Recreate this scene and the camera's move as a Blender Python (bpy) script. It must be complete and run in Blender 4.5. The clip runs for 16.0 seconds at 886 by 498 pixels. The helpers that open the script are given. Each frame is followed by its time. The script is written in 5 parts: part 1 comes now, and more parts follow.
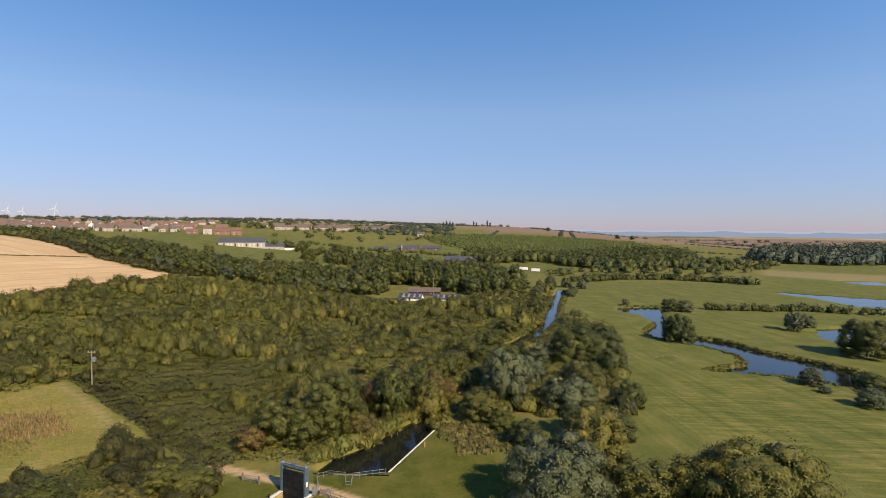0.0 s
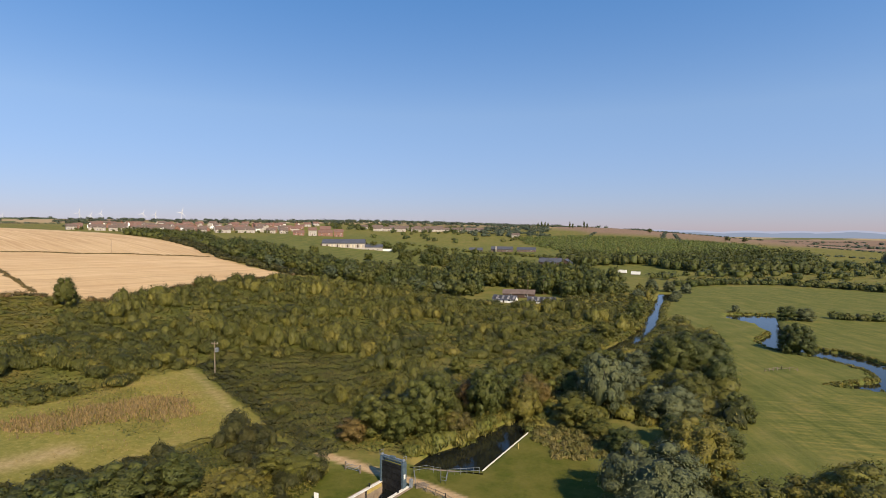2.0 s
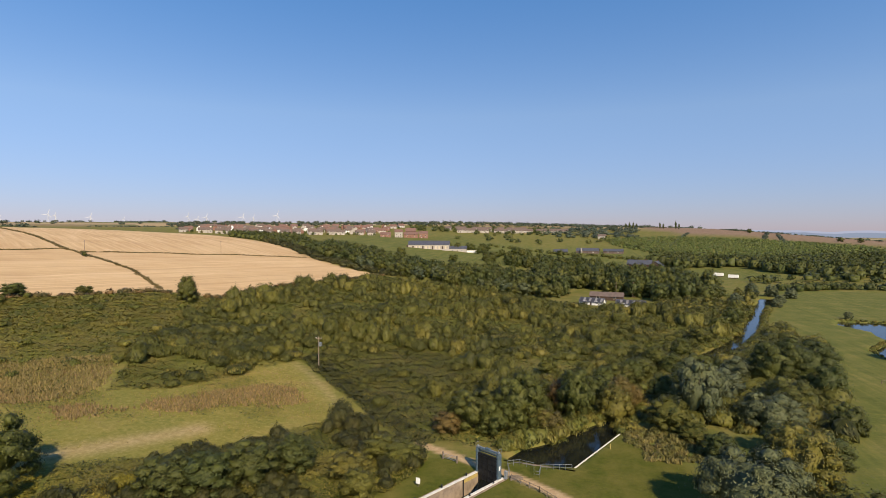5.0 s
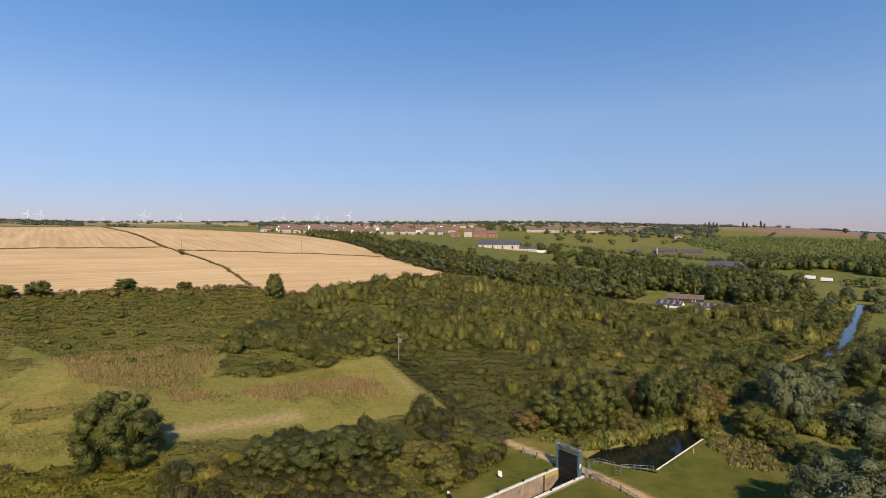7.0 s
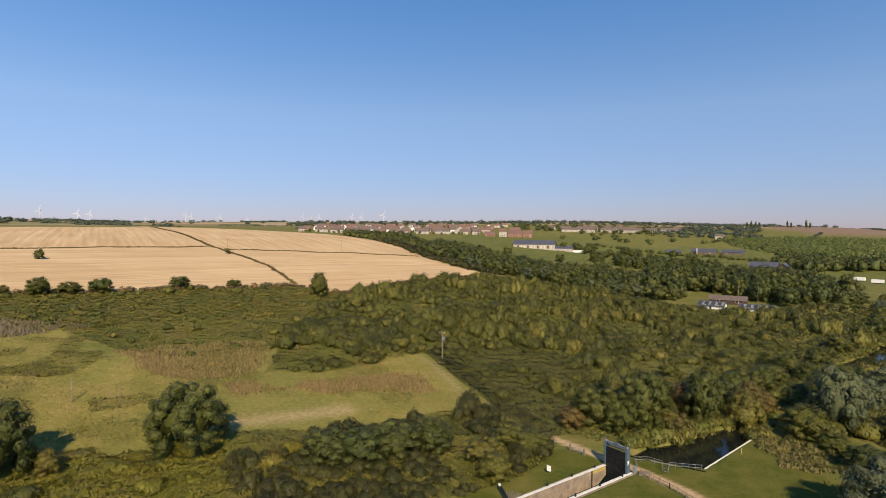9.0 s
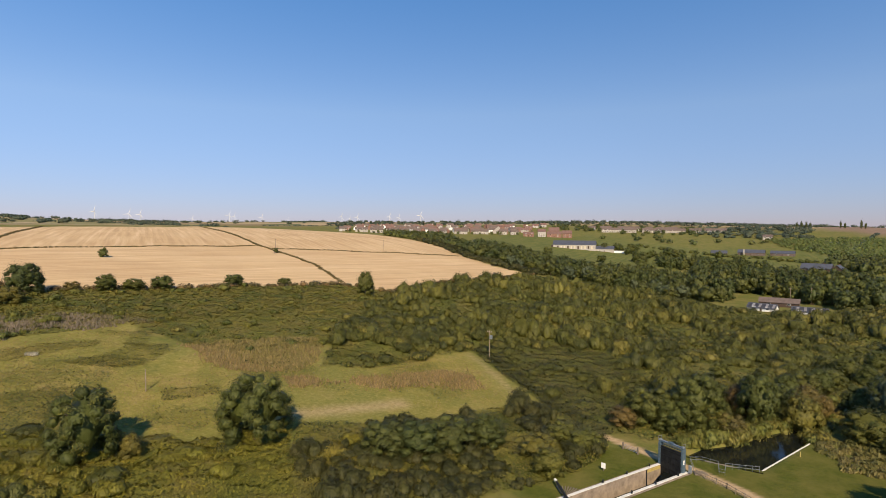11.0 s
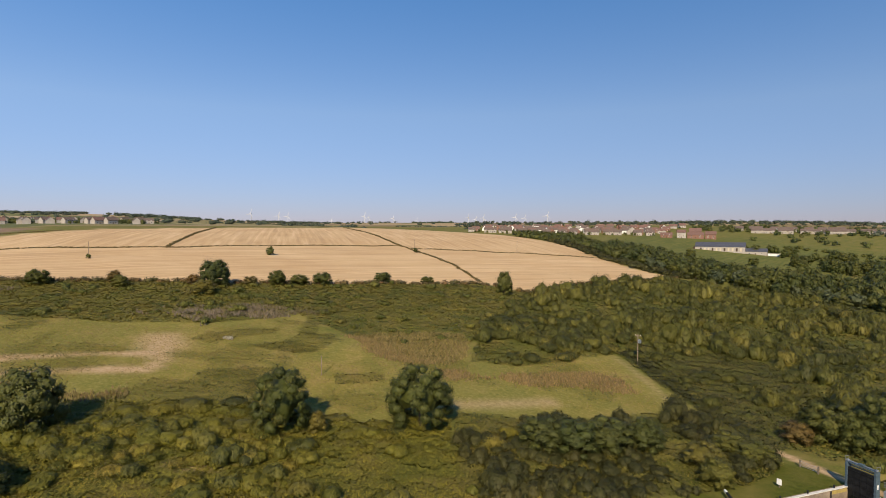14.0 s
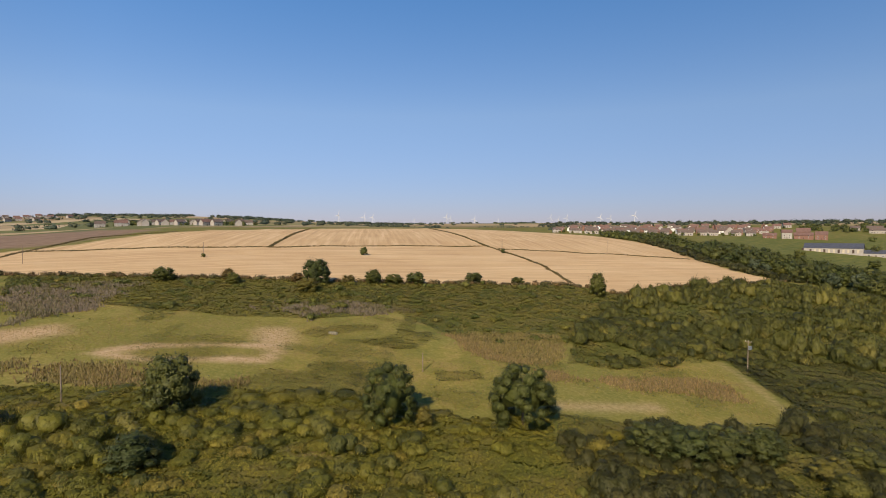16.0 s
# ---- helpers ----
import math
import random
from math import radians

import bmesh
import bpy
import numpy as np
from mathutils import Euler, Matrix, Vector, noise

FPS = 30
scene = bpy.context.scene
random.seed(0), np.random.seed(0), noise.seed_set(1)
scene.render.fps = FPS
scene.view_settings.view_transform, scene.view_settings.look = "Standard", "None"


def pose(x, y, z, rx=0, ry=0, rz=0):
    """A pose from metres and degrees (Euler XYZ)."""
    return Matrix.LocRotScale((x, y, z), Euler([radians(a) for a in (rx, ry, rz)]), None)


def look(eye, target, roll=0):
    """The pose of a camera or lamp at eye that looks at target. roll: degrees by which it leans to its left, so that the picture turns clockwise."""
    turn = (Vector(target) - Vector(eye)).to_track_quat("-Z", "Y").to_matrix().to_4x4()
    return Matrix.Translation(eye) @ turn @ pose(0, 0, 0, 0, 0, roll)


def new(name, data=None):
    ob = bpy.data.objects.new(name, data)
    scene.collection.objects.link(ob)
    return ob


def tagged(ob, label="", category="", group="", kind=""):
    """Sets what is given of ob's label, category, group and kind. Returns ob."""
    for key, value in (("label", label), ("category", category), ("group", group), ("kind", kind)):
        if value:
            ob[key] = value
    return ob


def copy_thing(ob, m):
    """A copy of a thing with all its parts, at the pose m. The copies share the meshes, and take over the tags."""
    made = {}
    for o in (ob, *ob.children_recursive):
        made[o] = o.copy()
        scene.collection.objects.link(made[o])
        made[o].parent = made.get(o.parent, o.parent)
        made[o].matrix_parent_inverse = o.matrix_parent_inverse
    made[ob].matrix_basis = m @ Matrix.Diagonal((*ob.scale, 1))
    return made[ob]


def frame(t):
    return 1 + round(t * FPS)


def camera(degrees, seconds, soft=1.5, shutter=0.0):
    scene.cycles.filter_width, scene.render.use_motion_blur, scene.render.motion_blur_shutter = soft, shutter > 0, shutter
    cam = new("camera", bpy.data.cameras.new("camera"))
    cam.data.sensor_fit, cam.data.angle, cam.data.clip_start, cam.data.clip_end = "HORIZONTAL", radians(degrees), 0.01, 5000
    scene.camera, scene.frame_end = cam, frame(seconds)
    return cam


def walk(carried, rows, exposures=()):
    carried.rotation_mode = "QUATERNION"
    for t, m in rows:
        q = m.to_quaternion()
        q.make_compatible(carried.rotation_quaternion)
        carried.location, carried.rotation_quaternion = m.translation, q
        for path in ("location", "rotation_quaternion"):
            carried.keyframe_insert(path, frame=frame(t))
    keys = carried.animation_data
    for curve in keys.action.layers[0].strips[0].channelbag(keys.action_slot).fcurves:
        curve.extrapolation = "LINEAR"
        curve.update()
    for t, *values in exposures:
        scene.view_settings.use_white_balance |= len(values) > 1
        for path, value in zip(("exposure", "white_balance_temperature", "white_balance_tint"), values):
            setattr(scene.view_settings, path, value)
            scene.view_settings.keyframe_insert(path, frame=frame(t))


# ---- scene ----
cam = camera(77.63, 16.0, soft=0.8)
PATH = [
    (0.0, look((-0.00, -0.00, 42.00), (-0.00, 99.93, 38.23), 0.37)),
    (0.5, look((0.03, -0.26, 42.09), (-4.08, 99.59, 38.35), 0.35)),
    (1.0, look((0.07, -0.59, 42.25), (-8.62, 98.96, 38.52), 0.33)),
    (1.5, look((0.03, -1.10, 42.28), (-13.78, 97.88, 38.63), 0.28)),
    (2.0, look((0.05, -1.63, 42.37), (-16.92, 96.85, 38.72), 0.27)),
    (2.5, look((0.05, -2.23, 42.43), (-18.37, 95.99, 38.78), 0.23)),
    (3.0, look((-0.08, -2.98, 42.47), (-19.54, 95.04, 38.84), 0.20)),
    (3.5, look((-0.22, -3.86, 42.63), (-21.65, 93.75, 38.98), 0.14)),
    (4.0, look((-0.43, -4.89, 42.72), (-25.04, 91.97, 39.15), 0.07)),
    (6.5, look((-1.74, -10.12, 43.18), (-42.12, 81.30, 39.62), 0.03)),
    (7.0, look((-2.02, -11.37, 43.33), (-44.79, 78.95, 39.73), 0.03)),
    (7.5, look((-2.39, -12.71, 43.44), (-46.97, 76.72, 39.80), 0.17)),
    (8.0, look((-2.67, -13.88, 43.65), (-48.86, 74.74, 39.97), 0.11)),
    (10.5, look((-4.74, -18.98, 43.65), (-56.02, 66.79, 39.97), 0.12)),
    (11.0, look((-5.14, -20.17, 43.66), (-58.79, 64.14, 39.97), 0.11)),
    (11.5, look((-5.60, -21.30, 43.66), (-61.97, 61.21, 39.98), 0.13)),
    (12.0, look((-5.98, -22.32, 43.55), (-64.96, 58.35, 39.90), 0.05)),
    (12.5, look((-6.44, -23.68, 43.73), (-68.59, 54.57, 40.07), 0.11)),
    (13.0, look((-6.91, -25.01, 43.82), (-72.05, 50.78, 40.18), 0.13)),
    (13.5, look((-7.35, -26.16, 43.85), (-75.41, 47.01, 40.24), 0.09)),
    (14.0, look((-7.78, -27.37, 43.87), (-78.89, 42.84, 40.24), 0.09)),
    (14.5, look((-8.23, -28.62, 43.99), (-82.68, 38.04, 40.40), 0.09)),
    (15.0, look((-8.61, -29.79, 44.05), (-85.72, 33.77, 40.47), 0.08)),
    (15.5, look((-9.08, -30.83, 44.00), (-88.00, 30.48, 40.42), 0.05)),
    (16.0, look((-9.63, -31.99, 43.85), (-90.20, 27.14, 40.33), -0.04)),
]
walk(cam, PATH, [(0.0, 0.40), (5.0, 0.34), (8.0, 0.30), (11.0, 0.31), (12.5, 0.24), (16.0, 0.12)])
# ---- end of path ----

# ---- world, sun and exposure ----
SUN_AZ = math.atan2(-0.82, 0.57)          # where the sun stands, from +x
SUN_EL = radians(36)
world = bpy.data.worlds.new("world")
scene.world = world
world.use_nodes = True
wn = world.node_tree.nodes
sky = wn.new("ShaderNodeTexSky")
sky.sky_type = "NISHITA"
sky.sun_disc = False
sky.sun_elevation = SUN_EL
sky.sun_rotation = math.pi / 2 - SUN_AZ
sky.altitude = 50
sky.air_density, sky.dust_density, sky.ozone_density = 1.0, 0.0, 4.0
wn["Background"].inputs["Strength"].default_value = 0.0935
haze = wn.new("ShaderNodeMix")
haze.data_type, haze.blend_type = "RGBA", "MULTIPLY"
haze.inputs["Factor"].default_value = 1.0
tc = wn.new("ShaderNodeTexCoord")
sx = wn.new("ShaderNodeSeparateXYZ")
world.node_tree.links.new(tc.outputs["Generated"], sx.inputs[0])
tone = wn.new("ShaderNodeValToRGB")                      # the air is hazier and cooler towards the horizon
for e, (p, c) in zip([tone.color_ramp.elements[0], tone.color_ramp.elements[1], tone.color_ramp.elements.new(0.5), tone.color_ramp.elements.new(0.7), tone.color_ramp.elements.new(0.9)],
                     ((0.0, (0.445, 0.425, 0.665, 1)), (0.08, (0.75, 0.645, 0.72, 1)), (0.2, (0.94, 0.895, 0.945, 1)), (0.45, (0.64, 1.02, 1.25, 1)), (0.85, (0.42, 0.64, 0.84, 1)))):
    e.position, e.color = p, c
world.node_tree.links.new(sx.outputs["Z"], tone.inputs["Fac"])
world.node_tree.links.new(tone.outputs["Color"], haze.inputs[7])
world.node_tree.links.new(sky.outputs[0], haze.inputs[6])
facing_sun = wn.new("ShaderNodeVectorMath")              # a clear sky is deepest opposite the sun
facing_sun.operation = "DOT_PRODUCT"
facing_sun.inputs[1].default_value = (-0.34, 0.94, 0)
world.node_tree.links.new(tc.outputs["Generated"], facing_sun.inputs[0])
deep = wn.new("ShaderNodeMapRange")
for nm, val in (("From Min", 0.98), ("From Max", 0.4), ("To Min", 0.92), ("To Max", 1.33)):
    deep.inputs[nm].default_value = val
world.node_tree.links.new(facing_sun.outputs["Value"], deep.inputs["Value"])
round_sky = wn.new("ShaderNodeVectorMath")
round_sky.operation = "SCALE"
world.node_tree.links.new(haze.outputs[2], round_sky.inputs[0])
world.node_tree.links.new(deep.outputs[0], round_sky.inputs["Scale"])
world.node_tree.links.new(round_sky.outputs[0], wn["Background"].inputs["Color"])
sun = new("sun", bpy.data.lights.new("sun", "SUN"))
sun.data.energy, sun.data.angle, sun.data.color = 4.9, radians(0.55), (1.0, 0.81, 0.55)
sdir = Vector((math.cos(SUN_AZ) * math.cos(SUN_EL), math.sin(SUN_AZ) * math.cos(SUN_EL), math.sin(SUN_EL)))
sun.rotation_euler = sdir.to_track_quat("Z", "Y").to_euler()
scene.view_settings.exposure = 0.0


# ---- materials ----
def node_mat(name, rough=0.8, spec=0.3):
    m = bpy.data.materials.new(name)
    m.use_nodes = True
    b = m.node_tree.nodes["Principled BSDF"]
    b.inputs["Roughness"].default_value = rough
    b.inputs["Specular IOR Level"].default_value = spec
    return m, m.node_tree.nodes, m.node_tree.links, b


def ramp(nodes, links, fac, stops):
    r = nodes.new("ShaderNodeValToRGB")
    els = r.color_ramp.elements
    while len(els) < len(stops):
        els.new(0.5)
    for e, (p, c) in zip(els, stops):
        e.position, e.color = p, (*c, 1)
    links.new(fac, r.inputs["Fac"])
    return r.outputs["Color"]


def noise_tex(nodes, links, vec, scale, detail=4.0, rough=0.6):
    n = nodes.new("ShaderNodeTexNoise")
    n.inputs["Scale"].default_value, n.inputs["Detail"].default_value, n.inputs["Roughness"].default_value = scale, detail, rough
    if vec is not None:
        links.new(vec, n.inputs["Vector"])
    return n.outputs["Fac"]


def mixc(nodes, links, fac, a, b, mode="MIX"):
    m = nodes.new("ShaderNodeMix")
    m.data_type, m.blend_type = "RGBA", mode
    for sock, v in ((m.inputs["Factor"], fac), (m.inputs[6], a), (m.inputs[7], b)):
        if isinstance(v, (int, float)):
            sock.default_value = v
        elif isinstance(v, tuple):
            sock.default_value = (*v, 1)
        else:
            links.new(v, sock)
    return m.outputs[2]


def coords(nodes, kind="Object"):
    return nodes.new("ShaderNodeTexCoord").outputs[kind]


def maths(nodes, links, op, a, b):
    m = nodes.new("ShaderNodeMath")
    m.operation = op
    for sock, v in ((m.inputs[0], a), (m.inputs[1], b)):
        if isinstance(v, (int, float)):
            sock.default_value = v
        else:
            links.new(v, sock)
    return m.outputs[0]


def plain(name, colour, rough=0.7, metal=0.0, vary=0.25, scale=2.0, bump=0.0):
    m, n, l, b = node_mat(name, rough)
    b.inputs["Metallic"].default_value = metal
    co = coords(n)
    f = noise_tex(n, l, co, scale)
    dark, light = tuple(c * (1 - vary) for c in colour), tuple(min(1, c * (1 + vary)) for c in colour)
    l.new(ramp(n, l, f, [(0.3, dark), (0.7, light)]), b.inputs["Base Color"])
    if bump:
        bp = n.new("ShaderNodeBump")
        bp.inputs["Strength"].default_value = bump
        l.new(noise_tex(n, l, co, scale * 6), bp.inputs["Height"])
        l.new(bp.outputs[0], b.inputs["Normal"])
    return m


def leafy(name, tones, glow=0.14):
    """Foliage: tones from bush to bush, lighter and darker sprays on each; some light comes through the leaves."""
    m, n, l, b = node_mat(name, 0.55, 0.3)
    isl = n.new("ShaderNodeNewGeometry").outputs["Random Per Island"]
    at = n.new("ShaderNodeAttribute")
    at.attribute_name = "tint"
    oi = n.new("ShaderNodeObjectInfo").outputs["Random"]
    t = maths(n, l, "FRACT", maths(n, l, "ADD", at.outputs["Fac"], maths(n, l, "MULTIPLY", oi, 0.999)), 0)
    k = len(tones) - 1
    base = ramp(n, l, t, [(0.02 + 0.96 * i / k, c) for i, c in enumerate(tones)])
    v = ramp(n, l, isl, [(0.0, (0.68, 0.70, 0.72)), (0.5, (0.98, 0.98, 0.98)), (1.0, (1.34, 1.30, 1.20))])
    col = mixc(n, l, 1.0, base, v, "MULTIPLY")
    co = coords(n)
    leaf = noise_tex(n, l, co, 6.0, 3, 0.7)
    col = mixc(n, l, 1.0, col, ramp(n, l, leaf, [(0.30, (0.78, 0.79, 0.78)), (0.5, (1.0, 1.0, 1.0)), (0.70, (1.22, 1.20, 1.15))]), "MULTIPLY")
    bp = n.new("ShaderNodeBump")
    bp.inputs["Strength"].default_value, bp.inputs["Distance"].default_value = 0.45, 0.2
    l.new(leaf, bp.inputs["Height"])
    l.new(bp.outputs[0], b.inputs["Normal"])
    l.new(col, b.inputs["Base Color"])
    tr = n.new("ShaderNodeBsdfTranslucent")
    l.new(col, tr.inputs["Color"])
    mx = n.new("ShaderNodeMixShader")
    mx.inputs[0].default_value = glow
    l.new(b.outputs[0], mx.inputs[1])
    l.new(tr.outputs[0], mx.inputs[2])
    l.new(mx.outputs[0], n["Material Output"].inputs["Surface"])
    return m


M_SCRUB = leafy("scrub_leaves", [(0.0534, 0.0583, 0.0129), (0.0879, 0.0902, 0.0172), (0.1229, 0.1175, 0.0216), (0.171, 0.1484, 0.0296)])
M_SALLOW = leafy("sallow_leaves", [(0.1067, 0.1105, 0.0179), (0.16, 0.1514, 0.0201), (0.2087, 0.1798, 0.025), (0.2442, 0.1933, 0.0355)], 0.24)
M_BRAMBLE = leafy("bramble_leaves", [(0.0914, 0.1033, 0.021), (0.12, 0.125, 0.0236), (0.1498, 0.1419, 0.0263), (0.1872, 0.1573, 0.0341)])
M_TREE = leafy("tree_leaves", [(0.0689, 0.0815, 0.0174), (0.0854, 0.0936, 0.0186), (0.1049, 0.1042, 0.0198)], 0.16)
M_DARK = leafy("dark_leaves", [(0.0516, 0.0662, 0.0165), (0.067, 0.0795, 0.0186), (0.0893, 0.0932, 0.0207)])
M_WILLOW = leafy("willow_leaves", [(0.0728, 0.0899, 0.0434), (0.0952, 0.1128, 0.0589), (0.1093, 0.1229, 0.0527)])
M_AUTUMN = leafy("autumn_leaves", [(0.1011, 0.1078, 0.0212), (0.1282, 0.1236, 0.0227), (0.158, 0.1317, 0.0257)])
M_VERGE = leafy("dry_verge", [(0.15, 0.115, 0.045), (0.19, 0.145, 0.060), (0.13, 0.110, 0.040)], 0.3)
M_HEDGE = leafy("hedge_leaves", [(0.0803, 0.0774, 0.0264), (0.1229, 0.0946, 0.0352), (0.1701, 0.1032, 0.0462)])
M_YOUNG = leafy("young_wood_leaves", [(0.0948, 0.1259, 0.0315), (0.1128, 0.1408, 0.0343), (0.1296, 0.1449, 0.0415)])
# bluish haze of distance is mixed into these leaf tones
M_FAR_HAZE = leafy("hazed_far_leaves", [(0.0585, 0.08, 0.0529), (0.0702, 0.0896, 0.0598), (0.0819, 0.0944, 0.0575)])
M_STALK = leafy("dry_stalks", [(0.215, 0.180, 0.062), (0.255, 0.200, 0.080), (0.250, 0.175, 0.080), (0.215, 0.150, 0.070)], 0.4)
M_HERB = leafy("seeding_willowherb", [(0.205, 0.165, 0.115), (0.245, 0.20, 0.15), (0.185, 0.16, 0.085)], 0.4)
M_RUST = leafy("rusty_leaves", [(0.1148, 0.0977, 0.027), (0.1403, 0.1023, 0.0288), (0.1615, 0.0977, 0.0315)])
# darker scrub leaf tones; some areas are darkened by taking this colour
M_SCRUB_DARK = leafy("darkened_scrub_leaves", [(0.0438, 0.0469, 0.0136), (0.0587, 0.0587, 0.0151), (0.0743, 0.0665, 0.0181)])
M_SEDGE = leafy("sedge_blades", [(0.165, 0.160, 0.045), (0.215, 0.190, 0.060), (0.24, 0.20, 0.075)], 0.3)
M_BLEACHED = leafy("bleached_twigs", [(0.42, 0.38, 0.28), (0.5, 0.46, 0.36)], 0.3)
M_BARK = plain("bark", (0.10, 0.075, 0.05), 0.9, 0, 0.4, 3, 0.5)
M_WATER, n_, l_, b_ = node_mat("river_water", 0.06, 0.5)
b_.inputs["Base Color"].default_value = (0.010, 0.012, 0.010, 1)
b_.inputs["IOR"].default_value = 1.33
bp_ = n_.new("ShaderNodeBump")
bp_.inputs["Strength"].default_value, bp_.inputs["Distance"].default_value = 0.06, 0.2
l_.new(noise_tex(n_, l_, coords(n_), 1.2, 3), bp_.inputs["Height"])
l_.new(bp_.outputs[0], b_.inputs["Normal"])


# ---- the lie of the land ----
def sm(v):
    v = np.clip(v, 0, 1)
    return v * v * (3 - 2 * v)


def land(x, y):
    """Height of the ground: flat valley floor, a hill to the west, a long rise to the north."""
    e = np.maximum(-x - 60, 0)
    a = 48 * (1 - np.exp(-(e / 250) ** 1.35))
    a = a * (1 - 0.2 * sm((100 - y) / 200)) * (1 - 0.2 * sm((y - 350) / 300))
    b = sm((y - 520) / 900) * (1 - sm((x - 100) / 700))
    far = (18 + 26 * sm((-x - 300) / 700) * (1 - sm((y - 500) / 500))) * sm((np.hypot(x, y) - 700) / 1600) * sm((-x + 300) / 900)
    return 0.9 + a + (46 - a * 0.9) * b + far


def inside(px, py, poly):
    """Which of the points lie in the outline."""
    px, py = np.asarray(px, float), np.asarray(py, float)
    res = np.zeros(px.shape, bool)
    for (x1, y1), (x2, y2) in zip(poly, poly[1:] + poly[:1]):
        if y1 == y2:
            continue
        c = ((y1 > py) != (y2 > py)) & (px < (x2 - x1) * (py - y1) / (y2 - y1) + x1)
        res ^= c
    return res


def edge_dist(px, py, line, closed=True):
    """Distance to an outline or a line."""
    best = np.full(np.shape(px), 1e9)
    for (x1, y1), (x2, y2) in zip(line, line[1:] + line[:1] if closed else line[1:]):
        dx, dy = x2 - x1, y2 - y1
        s = np.clip(((px - x1) * dx + (py - y1) * dy) / (dx * dx + dy * dy + 1e-9), 0, 1)
        best = np.minimum(best, np.hypot(px - x1 - s * dx, py - y1 - s * dy))
    return best


def signed(px, py, poly):
    d = edge_dist(px, py, poly)
    return np.where(inside(px, py, poly), d, -d)


# outlines on the plan
MEANDER = [(93, 294), (117, 295), (101, 246), (96, 214), (106, 203), (109, 190), (116, 175), (121, 165), (124, 152), (150, 120), (190, 95),
           (180, 80), (130, 105), (105, 129), (107, 144), (100, 152), (89, 157), (77, 161), (94, 169), (97, 179), (92, 194), (81, 208),
           (81, 222), (94, 242), (96, 265), (89, 280)]
UPRIVER = [(226, 378), (239, 365), (262, 346), (290, 322), (340, 300), (330, 280), (270, 290), (234, 290), (228, 300), (227, 336), (220, 364)]
LAKE_A = [(158, 233), (174, 235), (200, 225), (190, 195), (149, 200), (146, 212)]
LAKE_B = [(335, 463), (362, 450), (420, 440), (400, 405), (333, 414), (325, 448)]
RIVER = [(-22.5, 92), (-16, 90.8), (-9, 91.5), (-2, 111), (1.5, 124), (9, 150), (22, 178), (37, 204), (52, 246), (63, 292), (72, 328), (90, 380),
         (80, 384), (64, 324), (55, 292), (44, 247), (34, 220), (22, 196), (11, 165), (2, 141), (-4, 122), (-10, 113), (-14, 105), (-20, 98.5)]
WATERS = [MEANDER, UPRIVER, LAKE_A, LAKE_B, RIVER]
STUBBLE = [(-385, -60), (-299, -45), (-262, 9), (-233, 57), (-213, 98), (-189, 173), (-183, 180), (-165, 186), (-166, 232), (-160, 279),
           (-156, 331), (-184, 334), (-225, 356), (-262, 392), (-330, 440), (-444, 500), (-540, 470), (-571, 359), (-560, 270), (-540, 190),
           (-510, 98), (-480, 35), (-414, -18)]
UPPER = [(-385, -39), (-366, 15), (-336, 79), (-327, 161), (-313, 230), (-299, 231), (-275, 271), (-250, 315), (-226, 354), (-262, 392), (-444, 520), (-620, 400), (-560, 150), (-450, -60)]
MEADOW_W = [(-93, 134), (-59, 107), (-70, 80), (-89, 59), (-96, 41), (-120, 23), (-137, -4), (-156, -39), (-190, -80), (-290, -80),
            (-262, -23), (-196, 20), (-182, 38), (-177, 70), (-153, 68), (-141, 74), (-136, 100), (-113, 92)]
MEADOW_E = [(-7, 89), (8, 120), (40, 120), (46, 170), (64, 225), (66, 292), (80, 340), (95, 440), (250, 420), (345, 600), (640, 760),
            (700, 300), (500, 40), (250, -60), (90, -60), (58, 40), (50, 95), (20, 92), (0, 78)]
LAWN = [(-46, 74), (-40, 55), (-12, 55), (12, 70), (14, 92), (3, 108), (-2, 110), (-9, 91), (-34, 88)]
SCHOOL_FIELD = [(-300, 470), (-202, 445), (-100, 560), (-20, 620), (60, 760), (0, 900), (-150, 800), (-260, 860), (-400, 780)]
FARM_FIELD = [(60, 500), (130, 520), (150, 640), (80, 640), (40, 570)]
DIRT_LOOP = [(-172, -21), (-173, -9), (-160, 18), (-153, 18), (-149, 14), (-162, -12)]
DIRT_SPUR = [(-176, 21), (-173, 29), (-162, 27), (-151, 16), (-167, 17)]
DIRT_WEST = [(-206, -60), (-202, -28), (-193, -26), (-189, -60)]
BARE = [(-104, 4), (-100, 11), (-97, 9), (-100, 5)]
BARE_STRIP = [(-98, 52), (-90, 64), (-80, 82), (-83, 84), (-92, 68), (-100, 55)]
TRAIL = [(-93, 132), (-84, 126), (-72, 115), (-63, 107)]
PLOUGH_E = [(60, 1190), (150, 1125), (246, 1060), (420, 1060), (600, 1040), (900, 900), (1900, 1300), (1700, 2600), (300, 2600), (40, 1500)]
PLOUGH_W = [(-420, -30), (-560, 60), (-640, 20), (-640, -140), (-400, -140)]
HAY_NEAR = [(50, 142), (83, 155), (100, 142), (130, 100), (150, 60), (70, 80), (50, 118)]
HAY_FAR = [(118, 300), (125, 215), (150, 260), (200, 262), (190, 290)]
PALE_FIELD = [(262, 560), (330, 570), (420, 500), (560, 480), (520, 420), (330, 450), (290, 500)]
TOWPATH = [(-39, 93), (-34, 91), (-26, 87.5), (-19, 85), (-11, 80.5), (0, 72), (14, 58)]
LOCK_X, LOCK_Y, LOCK_A = -24.4, 84.25, radians(-25.5)      # gate's west end; the turn of the lock
